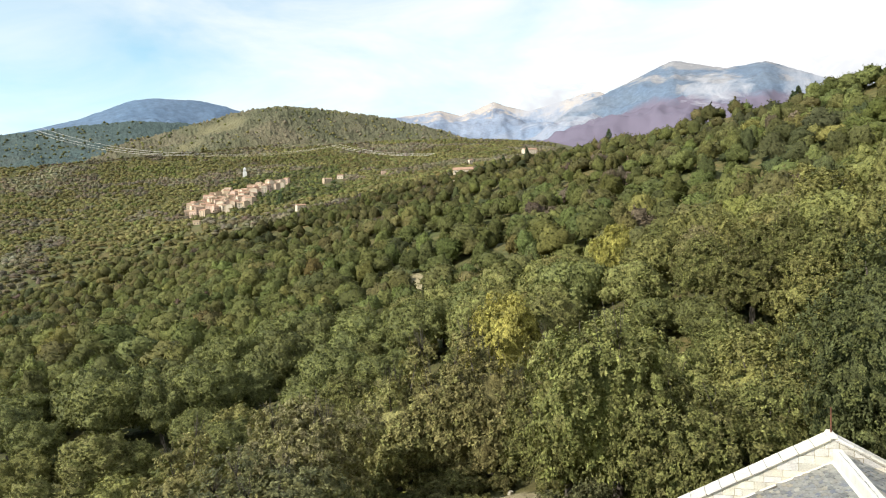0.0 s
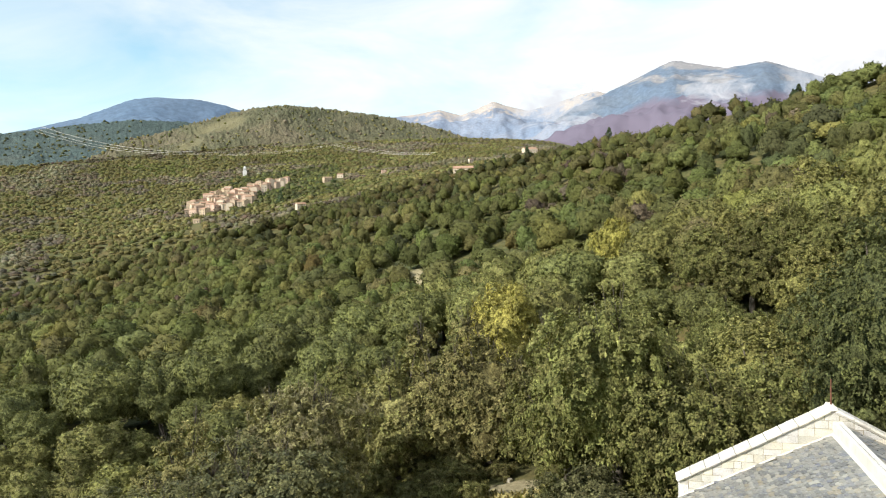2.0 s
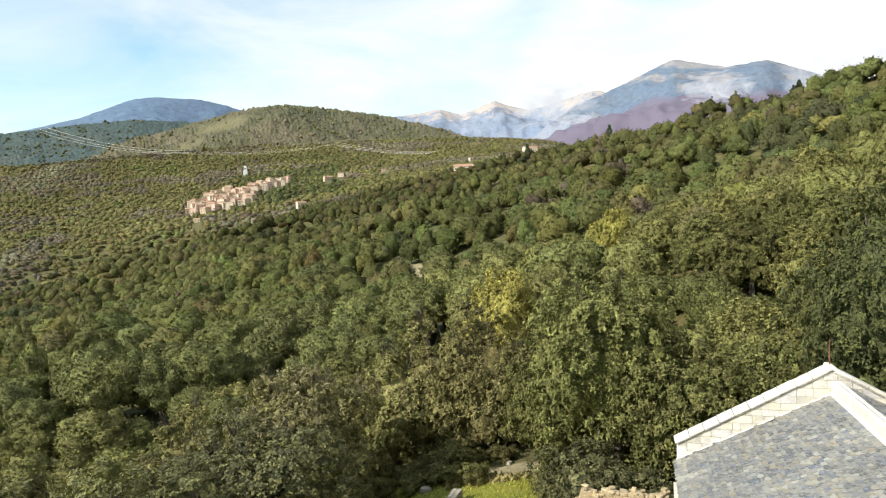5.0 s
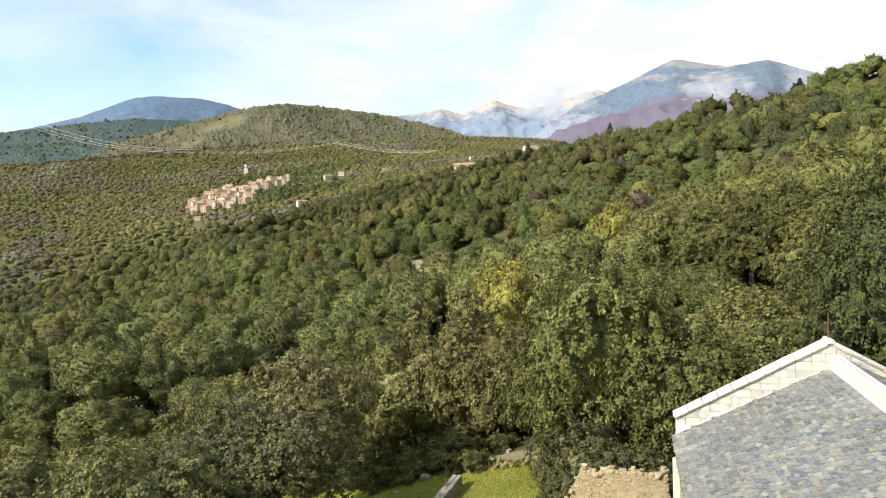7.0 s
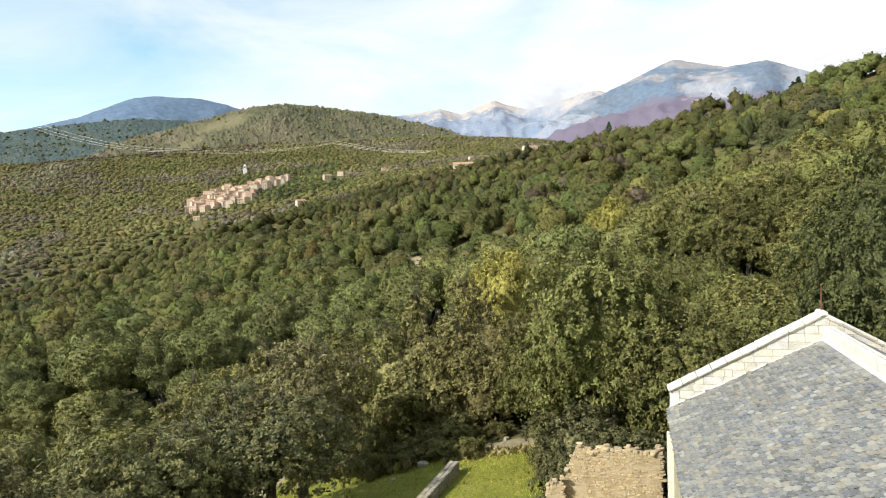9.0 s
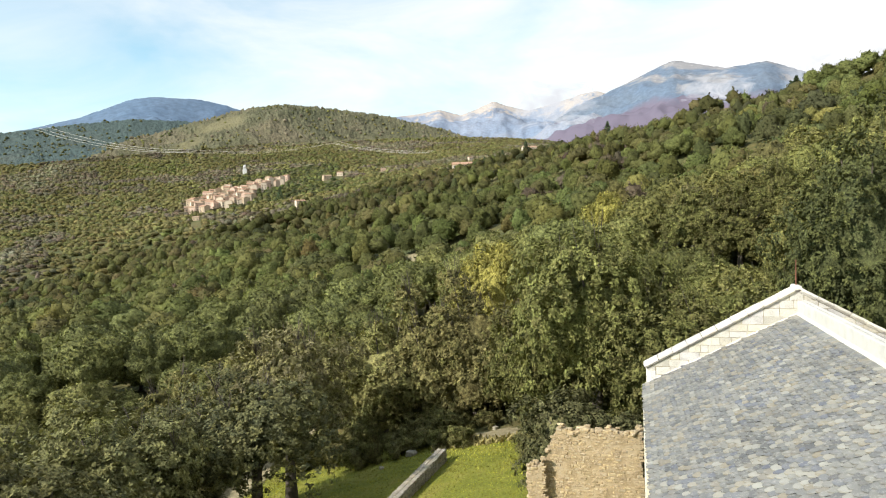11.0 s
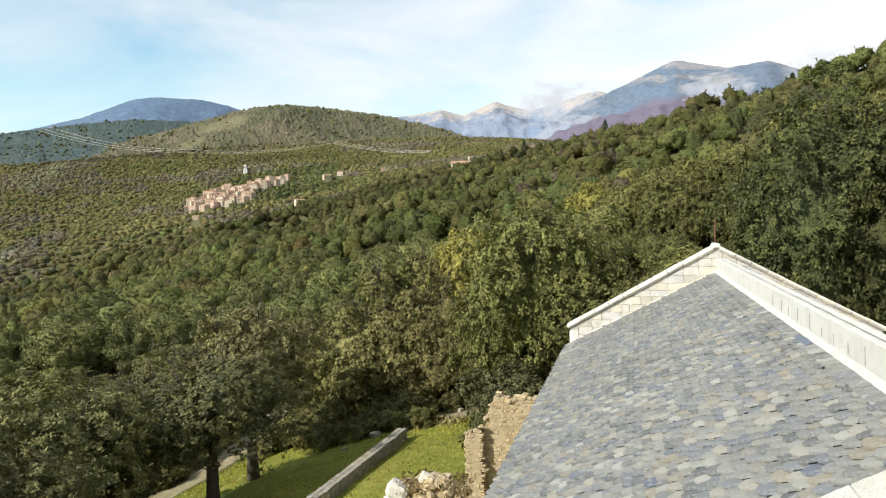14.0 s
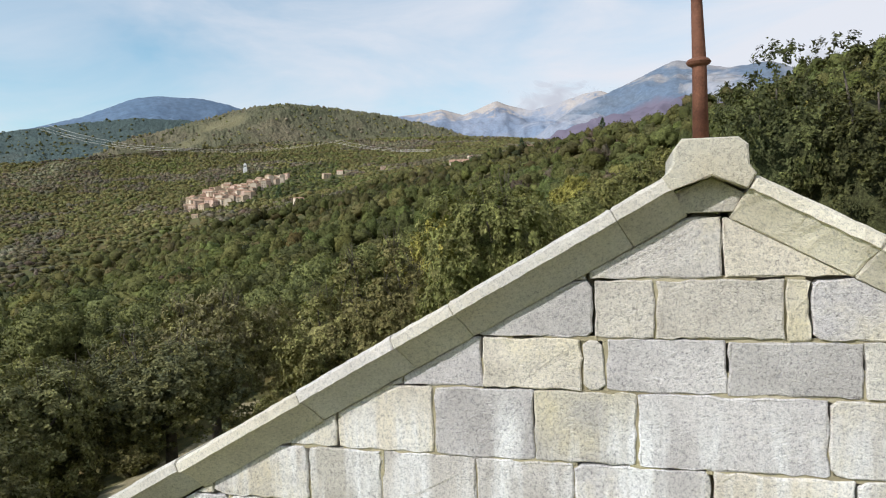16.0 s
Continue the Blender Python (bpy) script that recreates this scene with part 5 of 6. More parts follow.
# kneeler and buttress below the far gable's foot
for sgn in (-1, 1):
    bm = bmesh.new()
    z = FAR_PEAK - RAKE * HALF
    xa, xb = sorted((sgn * (HALF - 0.32), sgn * (HALF + 0.03)))
    box(bm, (xa, LENGTH - 0.03, z - 1.6), (xb, LENGTH + 0.56, z - 0.30), 0.02)
    part("kneeler", bm, GRANITE, far)
    bm = bmesh.new()
    xa, xb = sorted((sgn * (HALF - 0.2), sgn * (HALF + 0.18)))
    box(bm, (xa, LENGTH - 0.9, BASE), (xb, LENGTH + 0.5, 4.4), 0.03)
    part("buttress", bm, GRANITE_FAR, far, "pale weathered corner buttress")

lay_slates(left_bed, -1, 0.0, RIDGE, EAVE_X, EAVE_Z, True)
lay_slates(right_bed, 1, 0.06, 8.80, 5.75, 8.80 - 0.53 * 5.7, False)


def iron_cross():
    """The wrought cross on the front gable: a post with a collar, and arms with flared ends."""
    c = thing("iron_cross", (0.0, 0.2, 9.66), label="rusty wrought-iron cross on the front gable", category="cross")
    v, f = tube([(0.0, 0, -0.04), (0.0, 0, 0.4), (-0.012, 0, 0.9), (-0.02, 0, 1.02)], [0.042, 0.036, 0.024, 0.022], 8)
    mesh_object("post", v, f, RUST, c, smooth=True)
    bm = bmesh.new()
    bmesh.ops.create_uvsphere(bm, u_segments=12, v_segments=6, radius=1, matrix=Matrix.LocRotScale((-0.004, 0, 0.42), None, (0.062, 0.062, 0.026)))
    part("collar", bm, RUST, c)
    v, f = tube([(-0.02, 0, 0.95), (-0.025, 0, 1.3), (-0.03, 0, 1.52)], [0.024, 0.022, 0.022], 8)
    mesh_object("upper_post", v, f, RUST, c, smooth=True)
    bm = bmesh.new()
    bmesh.ops.create_uvsphere(bm, u_segments=10, v_segments=6, radius=1, matrix=Matrix.LocRotScale((-0.02, -0.01, 0.985), None, (0.05, 0.05, 0.05)))
    boss = part("boss", bm, RUST, c, "rounded boss at the crossing")
    for s in (-1, 1):
        v, f = tube([(-0.02, 0, 0.985), (-0.02 + s * 0.22, 0, 0.985 + s * 0.018), (-0.02 + s * 0.23, 0, 0.985 + s * 0.018), (-0.02 + s * 0.255, 0, 0.985 + s * 0.02), (-0.02 + s * 0.268, 0, 0.985 + s * 0.02)],
                    [0.022, 0.020, 0.024, 0.048, 0.03], 8)
        mesh_object("arm", v, f, RUST, c)
    v, f = tube([(-0.03, 0, 1.5), (-0.03, 0, 1.53), (-0.03, 0, 1.555)], [0.024, 0.05, 0.03], 8)
    mesh_object("finial", v, f, RUST, c)


iron_cross()
rod = thing("iron_rod", (0.0, LENGTH + 0.25, FAR_PEAK + 0.02), label="thin rusty iron rod on the far gable", category="rod")
v, f = tube([(0, 0, 0), (0, 0, 0.5), (0.01, 0, 0.95)], [0.03, 0.026, 0.02], 6)
mesh_object("post", v, f, RUST, rod)


# ---- ruins and walls on the terrace ----
def stone_mesh(rng, k=0):
    """An irregular quarried stone about one unit across."""
    bm = bmesh.new()
    bmesh.ops.create_cube(bm, size=1)
    bmesh.ops.bevel(bm, geom=bm.edges[:], offset=rng.uniform(0.10, 0.2), segments=1, affect="EDGES")
    for v in bm.verts:
        v.co += Vector((rng.uniform(-0.07, 0.07), rng.uniform(-0.07, 0.07), rng.uniform(-0.07, 0.07)))
    v = [tuple(p.co) for p in bm.verts]
    f = [tuple(p.index for p in q.verts) for q in bm.faces]
    bm.free()
    return v, f


STONES = [stone_mesh(random.Random(70 + i)) for i in range(8)]


def shared_stones(material):
    out = []
    for v, f in STONES:
        me = bpy.data.meshes.new("stone")
        me.from_pydata(v, [], f)
        me.materials.append(material)
        out.append(me)
    return out


def lay_stones(parent, spots, field, piece, limit):
    """Stones at the given places and sizes: the first ones as pieces of their own, the rest in one mesh."""
    shared, heap = shared_stones(piece), Heap()
    for n, (p, s, rz) in enumerate(spots):
        m = Matrix.LocRotScale(p, Euler((0, 0, rz)), s)
        if n < limit:
            o = new("stone", shared[n % 8])
            o.parent, o.matrix_basis = parent, m
        else:
            v, f = STONES[n % 8]
            heap.put([tuple(m @ Vector(q)) for q in v], f)
    if heap.v:
        tagged(mesh_object("stones", heap.v, heap.f, field, parent), kind="stuff")


def rubble_wall(name, x0, x1, y0, y1, base, top, label, seed, limit=290, faces="front left", holes=()):
    """A broken wall of small bedded stones round an earth core; top(x) gives its ragged height."""
    rng = random.Random(seed)
    w = thing(name, label=label, category="wall")
    n = 18
    xs = [x0 + 0.06 + (x1 - x0 - 0.12) * i / n for i in range(n + 1)]
    v = []
    for y in (y0 + 0.012, y1 - 0.06):
        v += [(x, y, base) for x in xs] + [(x, y, top(x) - 0.12) for x in xs]
    k = n + 1
    f = []
    for i in range(n):
        f += [(i, i + 1, k + i + 1, k + i), (2 * k + i + 1, 2 * k + i, 3 * k + i, 3 * k + i + 1), (k + i, k + i + 1, 3 * k + i + 1, 3 * k + i)]
    f += [(0, k, 3 * k, 2 * k), (n, 2 * k + n, 3 * k + n, k + n)]
    mesh_object("core", v, f, EARTH_MORTAR, w)
    spots = []
    z = max(top(x) for x in xs)
    while z > base:
        h = rng.uniform(0.09, 0.17)
        z -= h
        x = x0 - rng.uniform(0, 0.2)
        while x < x1:
            l = rng.choice((0.12, 0.18, 0.24, 0.3, 0.38)) * rng.uniform(0.85, 1.15)
            if z + h * 0.6 < top(x + l / 2) and not any(a < x + l / 2 < b and c < z < d for a, b, c, d in holes):
                spots.append(((x + l / 2, y0 + 0.125 + rng.uniform(-0.015, 0.025), z + h / 2 + rng.uniform(-0.02, 0.02)), (l * rng.uniform(0.85, 1.05), 0.26, h * rng.uniform(0.75, 1.05)), rng.uniform(-0.08, 0.08)))
            x += l
        if "left" in faces:
            y = y0
            while y < y1:
                l = rng.uniform(0.18, 0.4)
                q = x0 + 0.5
                while q > x0 and top(q - 0.1) > z + h:
                    q -= 0.1
                if top(x0 + 0.3) > z:
                    spots.append(((x0 + rng.uniform(-0.06, 0.10), y + l / 2, z + h / 2), (0.34, l, h * 1.05), rng.uniform(-0.25, 0.25)))
                y += l
    for i in range(int((x1 - x0) / 0.12)):
        x = rng.uniform(x0, x1)
        y = rng.uniform(y0, y1)
        s = rng.uniform(0.12, 0.26)
        spots.append(((x, y, top(x) - 0.10), (s * 1.5, s, s * 0.55), rng.uniform(0, 3)))
    lay_stones(w, spots, RUBBLE_FIELD, RUBBLE, limit)
    return w


def ruin_top(x):
    """Level along the top, stepping down in broken ends towards the lawn."""
    t = 1.92 + 0.10 * math.sin(x * 5.1) + 0.06 * math.sin(x * 13.7)
    for edge, drop in ((-9.75, 0.30), (-9.95, 0.55), (-10.2, 0.6), (-10.45, 0.5)):
        if x < edge:
            t -= drop
    return t


rubble_wall("ruined_wall", -10.9, -5.7, 28.0, 28.75, -4.5, ruin_top, "tall ruined wall of tan rubble stone with ragged end", 12, holes=((-8.35, -8.2, 0.05, 0.35), (-6.5, -6.25, 0.95, 1.15)))
# the broken return at the wall's end, a ragged pier that comes forward
rubble_wall("ruined_pier", -10.95, -10.3, 27.5, 27.95, -4.5, lambda x: 0.35 + 0.25 * math.sin(x * 9), "ragged pier of grey rubble stones beside the ruined wall", 14, 200)


def rubble_heap(name, x0, y0, base, top, a, b, label, seed):
    """A tumbled stump: stones at all angles round an earth heart, with pale boulders and weeds on its rounded top."""
    rng = random.Random(seed)
    w = thing(name, label=label, category="ruin")
    shoulder = top - 1.5

    def girth(z):
        return 1.0 if z < shoulder else math.sqrt(max(0.0, 1 - ((z - shoulder) / (top - shoulder + 0.05)) ** 2))

    rows, sides = 14, 20
    v, f = [], []
    for i in range(rows + 1):
        z = base + (top - 0.12 - base) * i / rows
        g = girth(z + 0.1)
        for k in range(sides):
            t = 2 * math.pi * k / sides
            q = g * rng.uniform(0.82, 0.95)
            v.append((x0 + math.cos(t) * a * q, y0 + math.sin(t) * b * q, z))
    for i in range(rows):
        for k in range(sides):
            f.append((i * sides + k, i * sides + (k + 1) % sides, (i + 1) * sides + (k + 1) % sides, (i + 1) * sides + k))
    f.append(tuple(range(rows * sides, (rows + 1) * sides)))
    mesh_object("core", v, f, EARTH_MORTAR, w)
    shared = shared_stones(RUBBLE)
    for n in range(290):
        z = top - (top - base) * rng.random() ** 2.2 * 0.6
        t = rng.uniform(math.pi * 0.75, math.pi * 2.05) if z < shoulder else rng.uniform(0, 6.28)
        g = girth(z) * rng.uniform(0.88, 1.0)
        s = rng.uniform(0.14, 0.36)
        o = new("stone", shared[n % 8])
        o.parent = w
        o.matrix_basis = Matrix.LocRotScale((x0 + math.cos(t) * a * g, y0 + math.sin(t) * b * g, z), Euler((rng.uniform(-0.6, 0.6), rng.uniform(-0.6, 0.6), rng.uniform(0, 3))), (s * 1.3, s, s * 0.75))
    pale = shared_stones(GRANITE_FAR)
    for n, (dx, dy, dz, s) in enumerate(((-1.25, -0.35, -0.35, 0.62), (-1.0, -0.5, -0.75, 0.5), (-0.25, -0.1, 0.02, 0.46), (-1.5, -0.1, -0.95, 0.55))):
        o = new("boulder", pale[n])
        o.parent = w
        o.matrix_basis = Matrix.LocRotScale((x0 + dx, y0 + dy, top + dz), Euler((0.3 * n, 0.4, n)), (s * 1.2, s, s * 0.9))
    r = np.random.default_rng(seed)
    c = np.stack([x0 + r.uniform(-a, a, 40) * 0.7, y0 + r.uniform(-b, b, 40) * 0.8, np.full(40, top - 0.2)], 1)
    wv, wf = cards(r, c, np.full(40, 0.28), 500, 0.06, 0.8, 0.5)
    mesh_object("weed_tuft", wv, wf, LEAVES, w, "dry brown weeds", tint=np.tile(np.array((0.22, 0.17, 0.08)), (len(wv), 1)))


rubble_heap("ruined_stump", -9.9, 18.3, -4.5, 1.5, 1.65, 0.75, "rounded stump of a ruined rubble wall with pale boulders", 15)


def lawn_wall():
    """The long low wall across the lawn, with flat stones along its top."""
    rng = random.Random(31)
    w = thing("low_wall", label="long low dry-stone wall with flat top across the lawn", category="wall")
    spots = []
    y = 43.7
    heap = Heap()
    while y > 14:
        l = rng.uniform(0.35, 0.7)
        x = -20.1 - 0.055 * (43.7 - y) - 0.002 * (43.7 - y) ** 2 * 0.4
        g = float(ground_height(x, y))
        top = -4.92
        for sx in (-0.25, 0.25):
            spots.append(((x + sx * 0.72, y - l / 2, top - 0.06), (0.34, l * 1.02, 0.13), rng.uniform(-0.08, 0.08)))
            z = top - 0.12
            while z > g - 0.1:
                h = rng.uniform(0.14, 0.24)
                spots.append(((x + sx * 0.86 + rng.uniform(-0.02, 0.02), y - l / 2 + rng.uniform(-0.05, 0.05), z - h / 2), (0.3, l * rng.uniform(0.9, 1.05), h), rng.uniform(-0.06, 0.06)))
                z -= h
        bm = bmesh.new()
        box(bm, (x - 0.2, y - l - 0.02, g - 0.3), (x + 0.2, y + 0.02, top - 0.08))
        heap.put([tuple(p.co) for p in bm.verts], [tuple(p.index for p in q.verts) for q in bm.faces])
        bm.free()
        y -= l
    mesh_object("core", heap.v, heap.f, EARTH_MORTAR, w)
    lay_stones(w, spots, GREY_FIELD, GREY_STONE, 290)


GREY_FIELD = stone_material("field_stone_mass", (0.24, 0.215, 0.17), (0.36, 0.33, 0.27), (0.48, 0.45, 0.38), (0.30, 0.29, 0.2), "island")
lawn_wall()

# loose boulders on the grass
boulder_rng = random.Random(5)
for x, y, s in ((-23.9, 47.6, 0.7), (-25.6, 45.2, 0.35), (-12.9, 50.6, 0.45), (-17.6, 51.6, 0.4), (-11.8, 47.8, 0.38), (-14.2, 44.3, 0.25)):
    v, f = stone_mesh(boulder_rng)
    b = mesh_object("boulder", [(a * s * 1.2, c * s, d * s * 0.8) for a, c, d in v], f, GREY_STONE)
    b.location, b.rotation_euler = (x, y, float(ground_height(x, y)) + 0.2 * s), (0, 0, boulder_rng.uniform(0, 3))
    tagged(b, "weathered grey boulder lying in the grass", "boulder", "boulders on the lawn")


def grass(name, count, x0, x1, y0, y1, size, seed, tint, label):
    """Short tufts over the lawn."""
    rng = np.random.default_rng(seed)
    x, y = rng.uniform(x0, x1, count), rng.uniform(y0, y1, count)
    ok = (lawn_mask(x, y) > 0.35) & (dry_mask(x, y) < 0.6) & ~((np.abs(x) < 6) & (y > -0.5) & (y < 24))
    x, y = x[ok], y[ok]
    n = len(x)
    z = ground_height(x, y)
    a = rng.uniform(0, 6.28, n)
    s = size * rng.uniform(0.5, 1.6, n)
    lean = rng.normal(0, 0.5, (n, 2)) * s[:, None]
    dx, dy = np.cos(a) * s * 0.55, np.sin(a) * s * 0.55
    v = np.stack([np.stack([x - dx, y - dy, z - 0.02], 1), np.stack([x + dx, y + dy, z - 0.02], 1), np.stack([x + lean[:, 0], y + lean[:, 1], z + s], 1)], 1).reshape(-1, 3)
    t = np.repeat(np.array(tint) * (1 + 0.35 * low_noise(x, y, 0.5)[:, None] + rng.normal(0, 0.15, (n, 1))), 3, axis=0)
    ob = mesh_object(name, v, np.arange(3 * n).reshape(-1, 3), LEAVES, tint=t.clip(0.01, 1))
    return tagged(ob, label, "grass", kind="stuff")


grass("grass", 60000, -39, -9, 24, 60, 0.07, 3, (0.27, 0.27, 0.045), "short green grass with yellowing patches")
grass("grass", 1800, -22, -11, 47, 52, 0.32, 4, (0.27, 0.24, 0.10), "tall dry grass at the lawn's edge")


# ---- village and houses ----
def wall_paint(name, a, b):
    return plain_material(name, a, b, 0.25, 0.9, 0, 0.2, 0.05)


PLASTER = [wall_paint("plaster_tan", (0.40, 0.31, 0.21), (0.50, 0.40, 0.28)), wall_paint("plaster_pink", (0.48, 0.34, 0.26), (0.56, 0.42, 0.33)),
           wall_paint("plaster_cream", (0.54, 0.45, 0.34), (0.62, 0.53, 0.41)), wall_paint("stone_brown", (0.32, 0.25, 0.18), (0.40, 0.32, 0.24))]
TILES = [plain_material("roof_tiles", (0.34, 0.20, 0.13), (0.42, 0.27, 0.18), 0.8, 0.9, 0, 0.5, 0.1), plain_material("old_roof_tiles", (0.32, 0.22, 0.14), (0.40, 0.29, 0.20), 0.8, 0.9, 0, 0.5, 0.1)]
PANE = plain_material("dark_window", (0.05, 0.05, 0.055), (0.09, 0.085, 0.08), 1.0, 0.4)
SHUTTER = plain_material("window_shutter", (0.16, 0.11, 0.08), (0.22, 0.16, 0.12), 1.0, 0.8)


def house(x, y, rz, w, d, h, paint, tiles, label, group="houses of the village"):
    """A plain gabled house: walls, overhanging tiled roof, windows with sills on the side towards the valley."""
    z = float(ground_height(x, y))
    o = thing("house", (x, y, z), rz, label=label, category="house", group=group)
    g = min(w, d) * 0.19
    bm = bmesh.new()
    a = [bm.verts.new(p) for p in ((-w / 2, -d / 2, -4), (w / 2, -d / 2, -4), (w / 2, d / 2, -4), (-w / 2, d / 2, -4))]
    b = [bm.verts.new((p.co.x, p.co.y, h)) for p in a]
    e = [bm.verts.new((-w / 2, 0, h + g)), bm.verts.new((w / 2, 0, h + g))]
    for i in (0, 2):
        bm.faces.new((a[i], a[(i + 1) % 4], b[(i + 1) % 4], b[i]))
    bm.faces.new((a[1], a[2], b[2], e[1], b[1]))
    bm.faces.new((a[3], a[0], b[0], e[0], b[3]))
    bm.faces.new(a[::-1])
    part("wall", bm, paint, o)
    bm = bmesh.new()
    q = 0.5
    k = g / (d / 2)
    pts = [(-d / 2 - q, h - q * k), (0, h + g + 0.05), (d / 2 + q, h - q * k), (d / 2 + q, h - q * k + 0.3), (0, h + g + 0.4), (-d / 2 - q, h - q * k + 0.3)]
    lo = [bm.verts.new((-w / 2 - q, p, r)) for p, r in pts]
    hi = [bm.verts.new((w / 2 + q, p, r)) for p, r in pts]
    bm.faces.new(lo[::-1])
    bm.faces.new(hi)
    for i in range(6):
        bm.faces.new((lo[i], lo[(i + 1) % 6], hi[(i + 1) % 6], hi[i]))
    part("roof", bm, tiles, o)
    rows = max(1, int(h / 3.2))
    for r in range(rows):
        for c in range(max(2, int(w / 4))):
            wx = -w / 2 + (c + 0.5) * w / max(2, int(w / 4))
            bm = bmesh.new()
            box(bm, (wx - 0.7, -d / 2 - 0.06, 0.8 + r * 3.0), (wx + 0.7, -d / 2 + 0.1, 2.6 + r * 3.0))
            part("window", bm, PANE if (r + c) % 3 else SHUTTER, o)
    return o


def village():
    rng = random.Random(17)
    rows = ((1085, 338, 440, 11), (1115, 330, 448, 13), (1145, 332, 452, 13), (1175, 338, 452, 12), (1205, 350, 456, 12), (1240, 362, 480, 13), (1275, 375, 505, 14), (1310, 440, 512, 9))
    words = ("tan stone village house with tiled roof", "pink plastered village house with tiled roof", "cream plastered village house with tiled roof", "brown stone village house with tiled roof")
    for r, p0, p1, n in rows:
        for i in range(n):
            px = p0 + (p1 - p0) * (i + rng.uniform(0.2, 0.8)) / n
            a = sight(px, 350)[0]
            q = r + rng.uniform(-20, 20)
            k = rng.choice((0, 0, 1, 2, 2, 3))
            house(-7 + q * math.sin(a), -5 + q * math.cos(a), -a * 0.4 + rng.uniform(-0.7, 0.7) + (1.57 if rng.random() < 0.5 else 0), rng.uniform(8, 14), rng.uniform(7.5, 11),
                  rng.uniform(8, 16.5), PLASTER[k], TILES[rng.random() < 0.5], words[k])


village()
for n, (x, y, w, h) in enumerate(FARMS):
    house(x, y, 0.25 + 0.3 * (n % 3), w, w * 0.6, h, PLASTER[(2, 0, 2, 1)[n % 4]], TILES[n % 2], "small plastered country house among trees", "scattered houses on the slope")

tower = thing("bell_tower", (-806, 1300, float(ground_height(-806, 1300))), 0.5, label="tall white tower above the village trees", category="tower")
WHITE = wall_paint("white_plaster", (0.56, 0.56, 0.54), (0.64, 0.64, 0.62))
bm = bmesh.new()
box(bm, (-4.2, -4.2, -3), (4.2, 4.2, 12), 0.2)
part("shaft", bm, WHITE, tower)
bm = bmesh.new()
box(bm, (-3.0, -3.0, 12), (3.0, 3.0, 19), 0.2)
part("belfry", bm, WHITE, tower)
bm = bmesh.new()
bmesh.ops.create_cone(bm, segments=4, radius1=4.6, radius2=0.1, depth=4, cap_ends=True, matrix=Matrix.Translation((0, 0, 21)) @ Matrix.Rotation(0.785, 4, "Z"))
part("roof", bm, WHITE, tower)
for sx in (-1, 1):
    bm = bmesh.new()
    box(bm, (sx * 1.2 - 0.6, -3.1, 14), (sx * 1.2 + 0.6, -2.9, 17.5))
    part("opening", bm, PANE, tower)

# the stone hut in the clearing
hut = thing("stone_hut", (-40.6, 116.9, float(ground_height(-40.6, 116.9)) - 1.9), 0.3, label="small tumbledown stone hut in the clearing", category="hut")
bm = bmesh.new()
box(bm, (-1.8, -1.3, -0.5), (1.8, 1.3, 2.0), 0.08)
part("wall", bm, RUBBLE, hut)
bm = bmesh.new()
box(bm, (-2.0, -1.5, 2.0), (2.0, 1.5, 2.2), 0.05)
part("roof", bm, EARTH_MORTAR, hut)


# ---- power lines across the valley ----
def cable(a, b, sag, thick):
    pts = []
    for i in range(25):
        t = i / 24
        p = Vector(a).lerp(Vector(b), t)
        p.z -= sag * 4 * t * (1 - t)
        pts.append(tuple(p))
    v, f = tube(pts, [thick] * 25, 4)
    o = mesh_object("power_cable", v, f, RENDER)
    tagged(o, "pale power cable sagging across the valley", "cable", "power cables")


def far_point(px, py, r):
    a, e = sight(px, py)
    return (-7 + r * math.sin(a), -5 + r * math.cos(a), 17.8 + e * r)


for dx, dy in ((0, 0), (4, -4), (10, -9)):
    cable(far_point(62 + dx, 236 + dy, 1700), far_point(330 + dx, 276 + dy * 0.5, 1500), 14, 0.2)
    cable(far_point(330 + dx, 276 + dy * 0.5, 1500), far_point(590 + dx, 260 + dy * 0.4, 1400), 10, 0.09)
    cable(far_point(590 + dx, 260 + dy * 0.4, 1400), far_point(760 + dx, 276 + dy * 0.4, 1300), 7, 0.16)


# ---- conifers that stand over the wood's edge ----
def conifer(x, y, h, label="dark pointed conifer above the wood"):
    rng = np.random.default_rng(int(abs(x) * 7 + y))
    o = thing("conifer", (x, y, float(ground_height(x, y))), label=label, category="tree", group="conifers on the skyline")
    n = 260
    t = rng.uniform(0, 1, n)
    a = rng.uniform(0, 6.28, n)
    rad = (1 - t) ** 0.8 * h * 0.27 * rng.uniform(0.6, 1.1, n) + 0.1
    c = np.stack([rad * np.cos(a), rad * np.sin(a), h * (0.12 + 0.86 * t)], 1)
    v, f = cards(rng, c, np.full(n, 0.25), 900, h * 0.035, -0.2)
    mesh_object("crown", v, f, LEAVES, o, tint=np.tile(np.array((0.075, 0.105, 0.055)), (len(v), 1)))
    tv, tf = tube([(0, 0, -0.5), (0, 0, h * 0.95)], [h * 0.025, 0.03], 6)
    mesh_object("trunk", tv, tf, BARK, o)


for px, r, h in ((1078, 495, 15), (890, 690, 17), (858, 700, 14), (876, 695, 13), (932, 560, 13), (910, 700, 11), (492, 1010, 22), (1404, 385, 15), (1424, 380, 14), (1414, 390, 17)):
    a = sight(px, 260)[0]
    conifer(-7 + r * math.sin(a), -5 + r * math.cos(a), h)


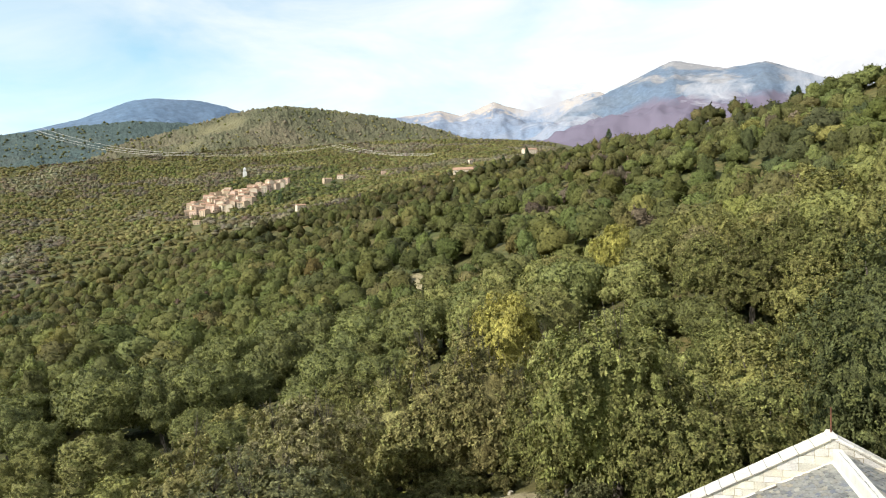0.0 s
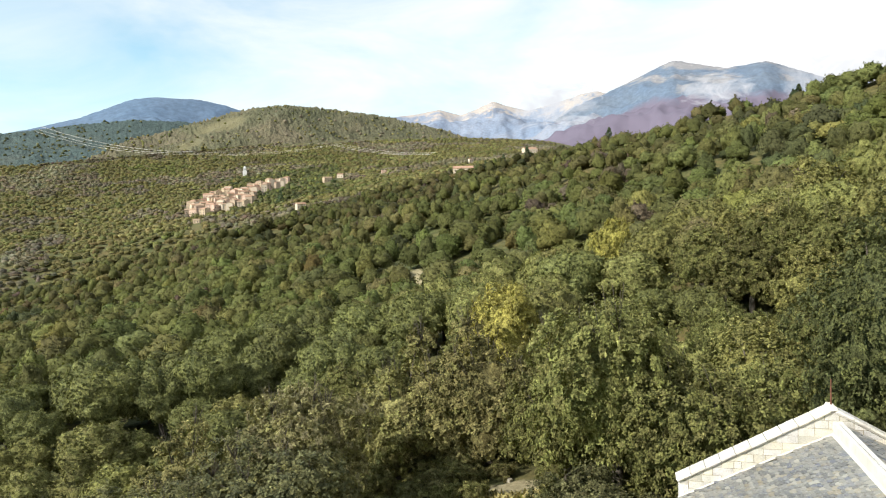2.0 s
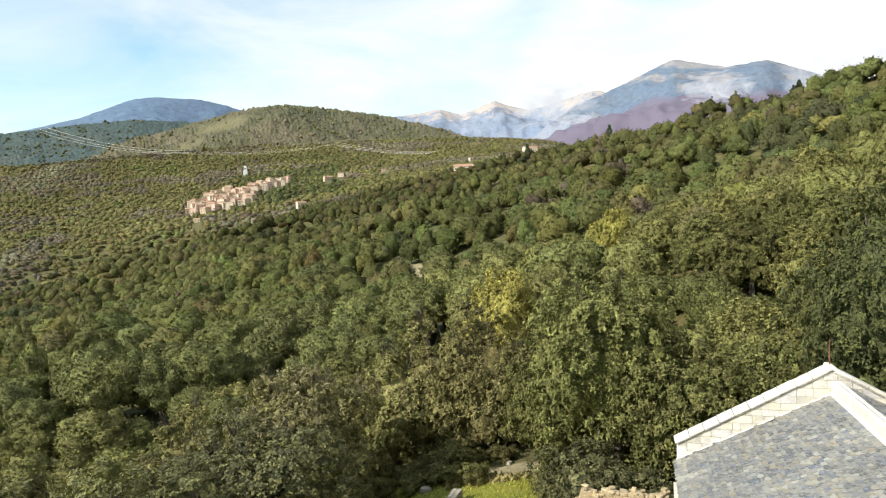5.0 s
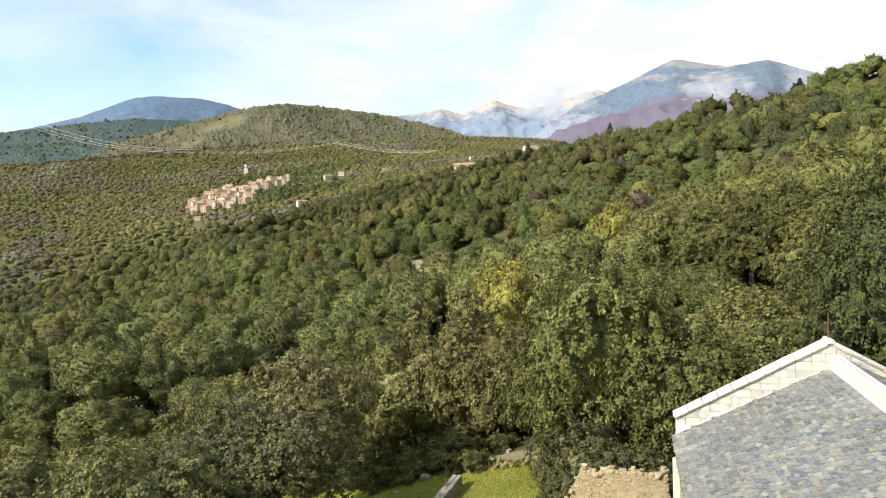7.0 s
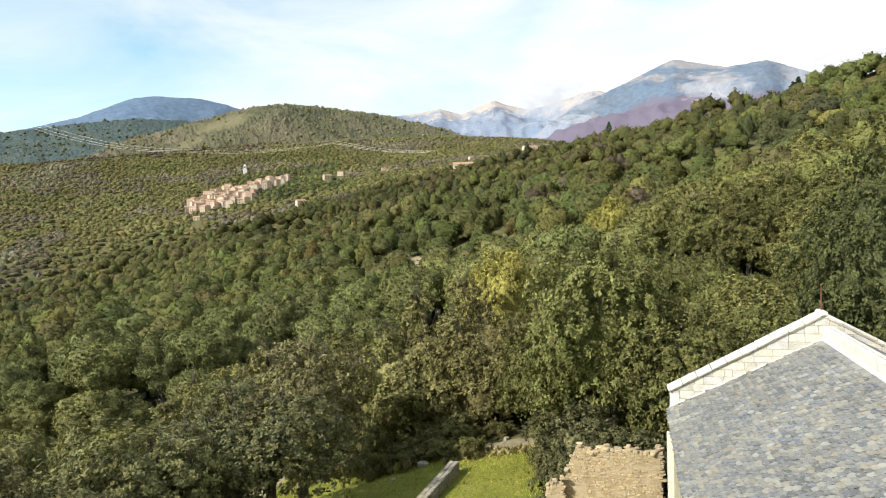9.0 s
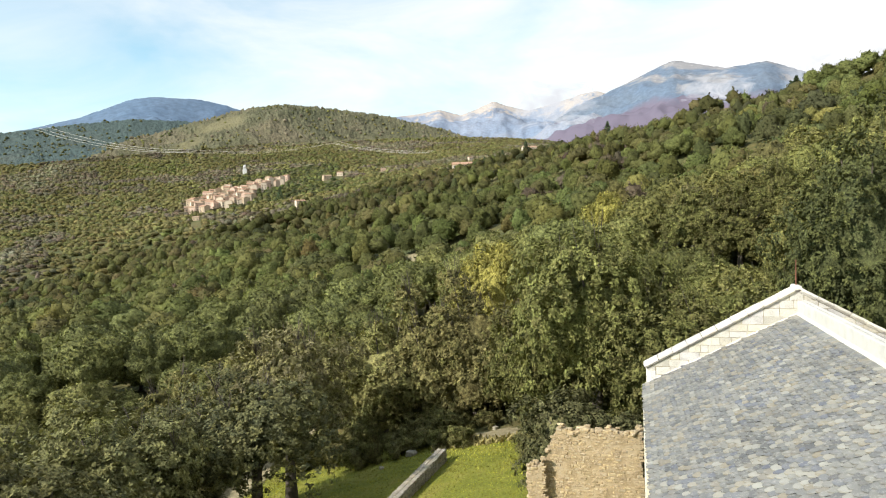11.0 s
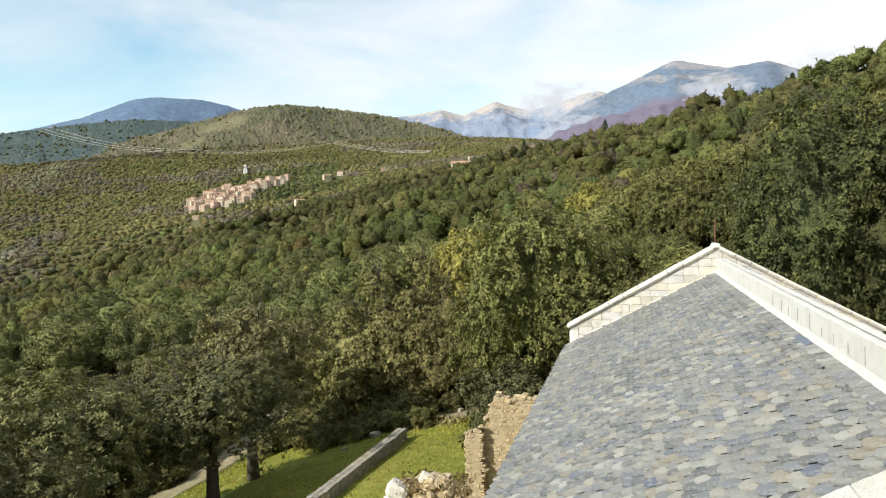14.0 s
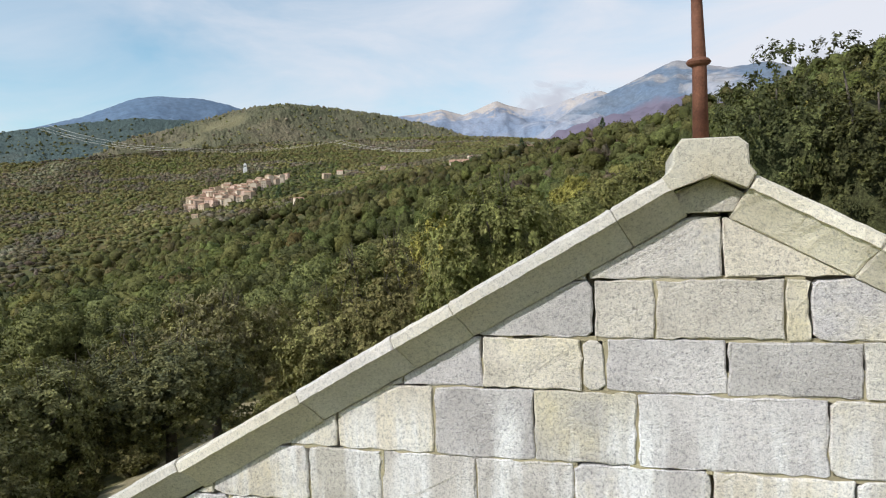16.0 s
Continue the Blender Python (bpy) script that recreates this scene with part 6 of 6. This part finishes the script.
# ---- clouds on the mountains ----
def cloud_material(name, seed, scale):
    n = Nodes(name)
    v = n.coords("Generated")
    sep = n.add("SeparateXYZ")
    n.link(v, sep.inputs[0])
    mp = n.add("Mapping", Scale=(scale * 2.2, scale * 2.2, scale), Location=(seed, seed, 0))
    n.link(v, mp.inputs["Vector"])
    k = n.noise(mp.outputs[0], 1.0, 8, 0.6, 0.6)

    def hump(s):
        a = n.add("Math")
        a.operation = "SUBTRACT"
        a.inputs[0].default_value = 1.0
        n.link(s, a.inputs[1])
        b = n.add("Math")
        b.operation = "MULTIPLY"
        n.link(s, b.inputs[0])
        n.link(a.outputs[0], b.inputs[1])
        return b.outputs[0]

    e = n.add("Math")
    e.operation = "MULTIPLY"
    n.link(hump(sep.outputs["X"]), e.inputs[0])
    n.link(hump(sep.outputs["Z"]), e.inputs[1])
    edge = n.scale(e.outputs[0], -0.45, 0.16, 0.0, 0.0625)
    t = n.add("Math")
    t.operation = "ADD"
    n.link(k, t.inputs[0])
    n.link(edge, t.inputs[1])
    alpha = n.scale(t.outputs[0], 0.0, 0.92, 0.42, 0.76)
    em = n.add("Emission", Color=(0.93, 0.95, 1.0, 1), Strength=0.70)
    tr = n.add("BsdfTransparent")
    mx = n.add("MixShader")
    n.link(alpha, mx.inputs[0])
    n.link(tr.outputs[0], mx.inputs[1])
    n.link(em.outputs[0], mx.inputs[2])
    n.link(mx.outputs[0], n.t.nodes["Material Output"].inputs["Surface"])
    return n.m


def cloud(px0, px1, py0, py1, r, seed, scale, label):
    """A bank of mist before a mountain, part of the far backdrop."""
    v, f = [], []
    n, m = 24, 8
    for i in range(n + 1):
        for j in range(m + 1):
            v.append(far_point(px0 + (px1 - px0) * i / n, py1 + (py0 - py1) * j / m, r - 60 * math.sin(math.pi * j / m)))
    for i in range(n):
        for j in range(m):
            a = i * (m + 1) + j
            f.append((a, a + m + 1, a + m + 2, a + 1))
    o = mesh_object("backdrop_cloud", v, f, cloud_material("mist", seed, scale), smooth=True)
    o.visible_shadow = False
    tagged(o, label, "cloud", kind="structure")


cloud(1165, 1370, 120, 205, 2550, 3.1, 2.4, "white mist lying across the grey massif")
cloud(1330, 1720, 80, 200, 2540, 7.7, 2.2, "white cloud bank over the massif's shoulder")
cloud(860, 1110, 130, 250, 2560, 5.2, 2.6, "bright mist between crags and massif")
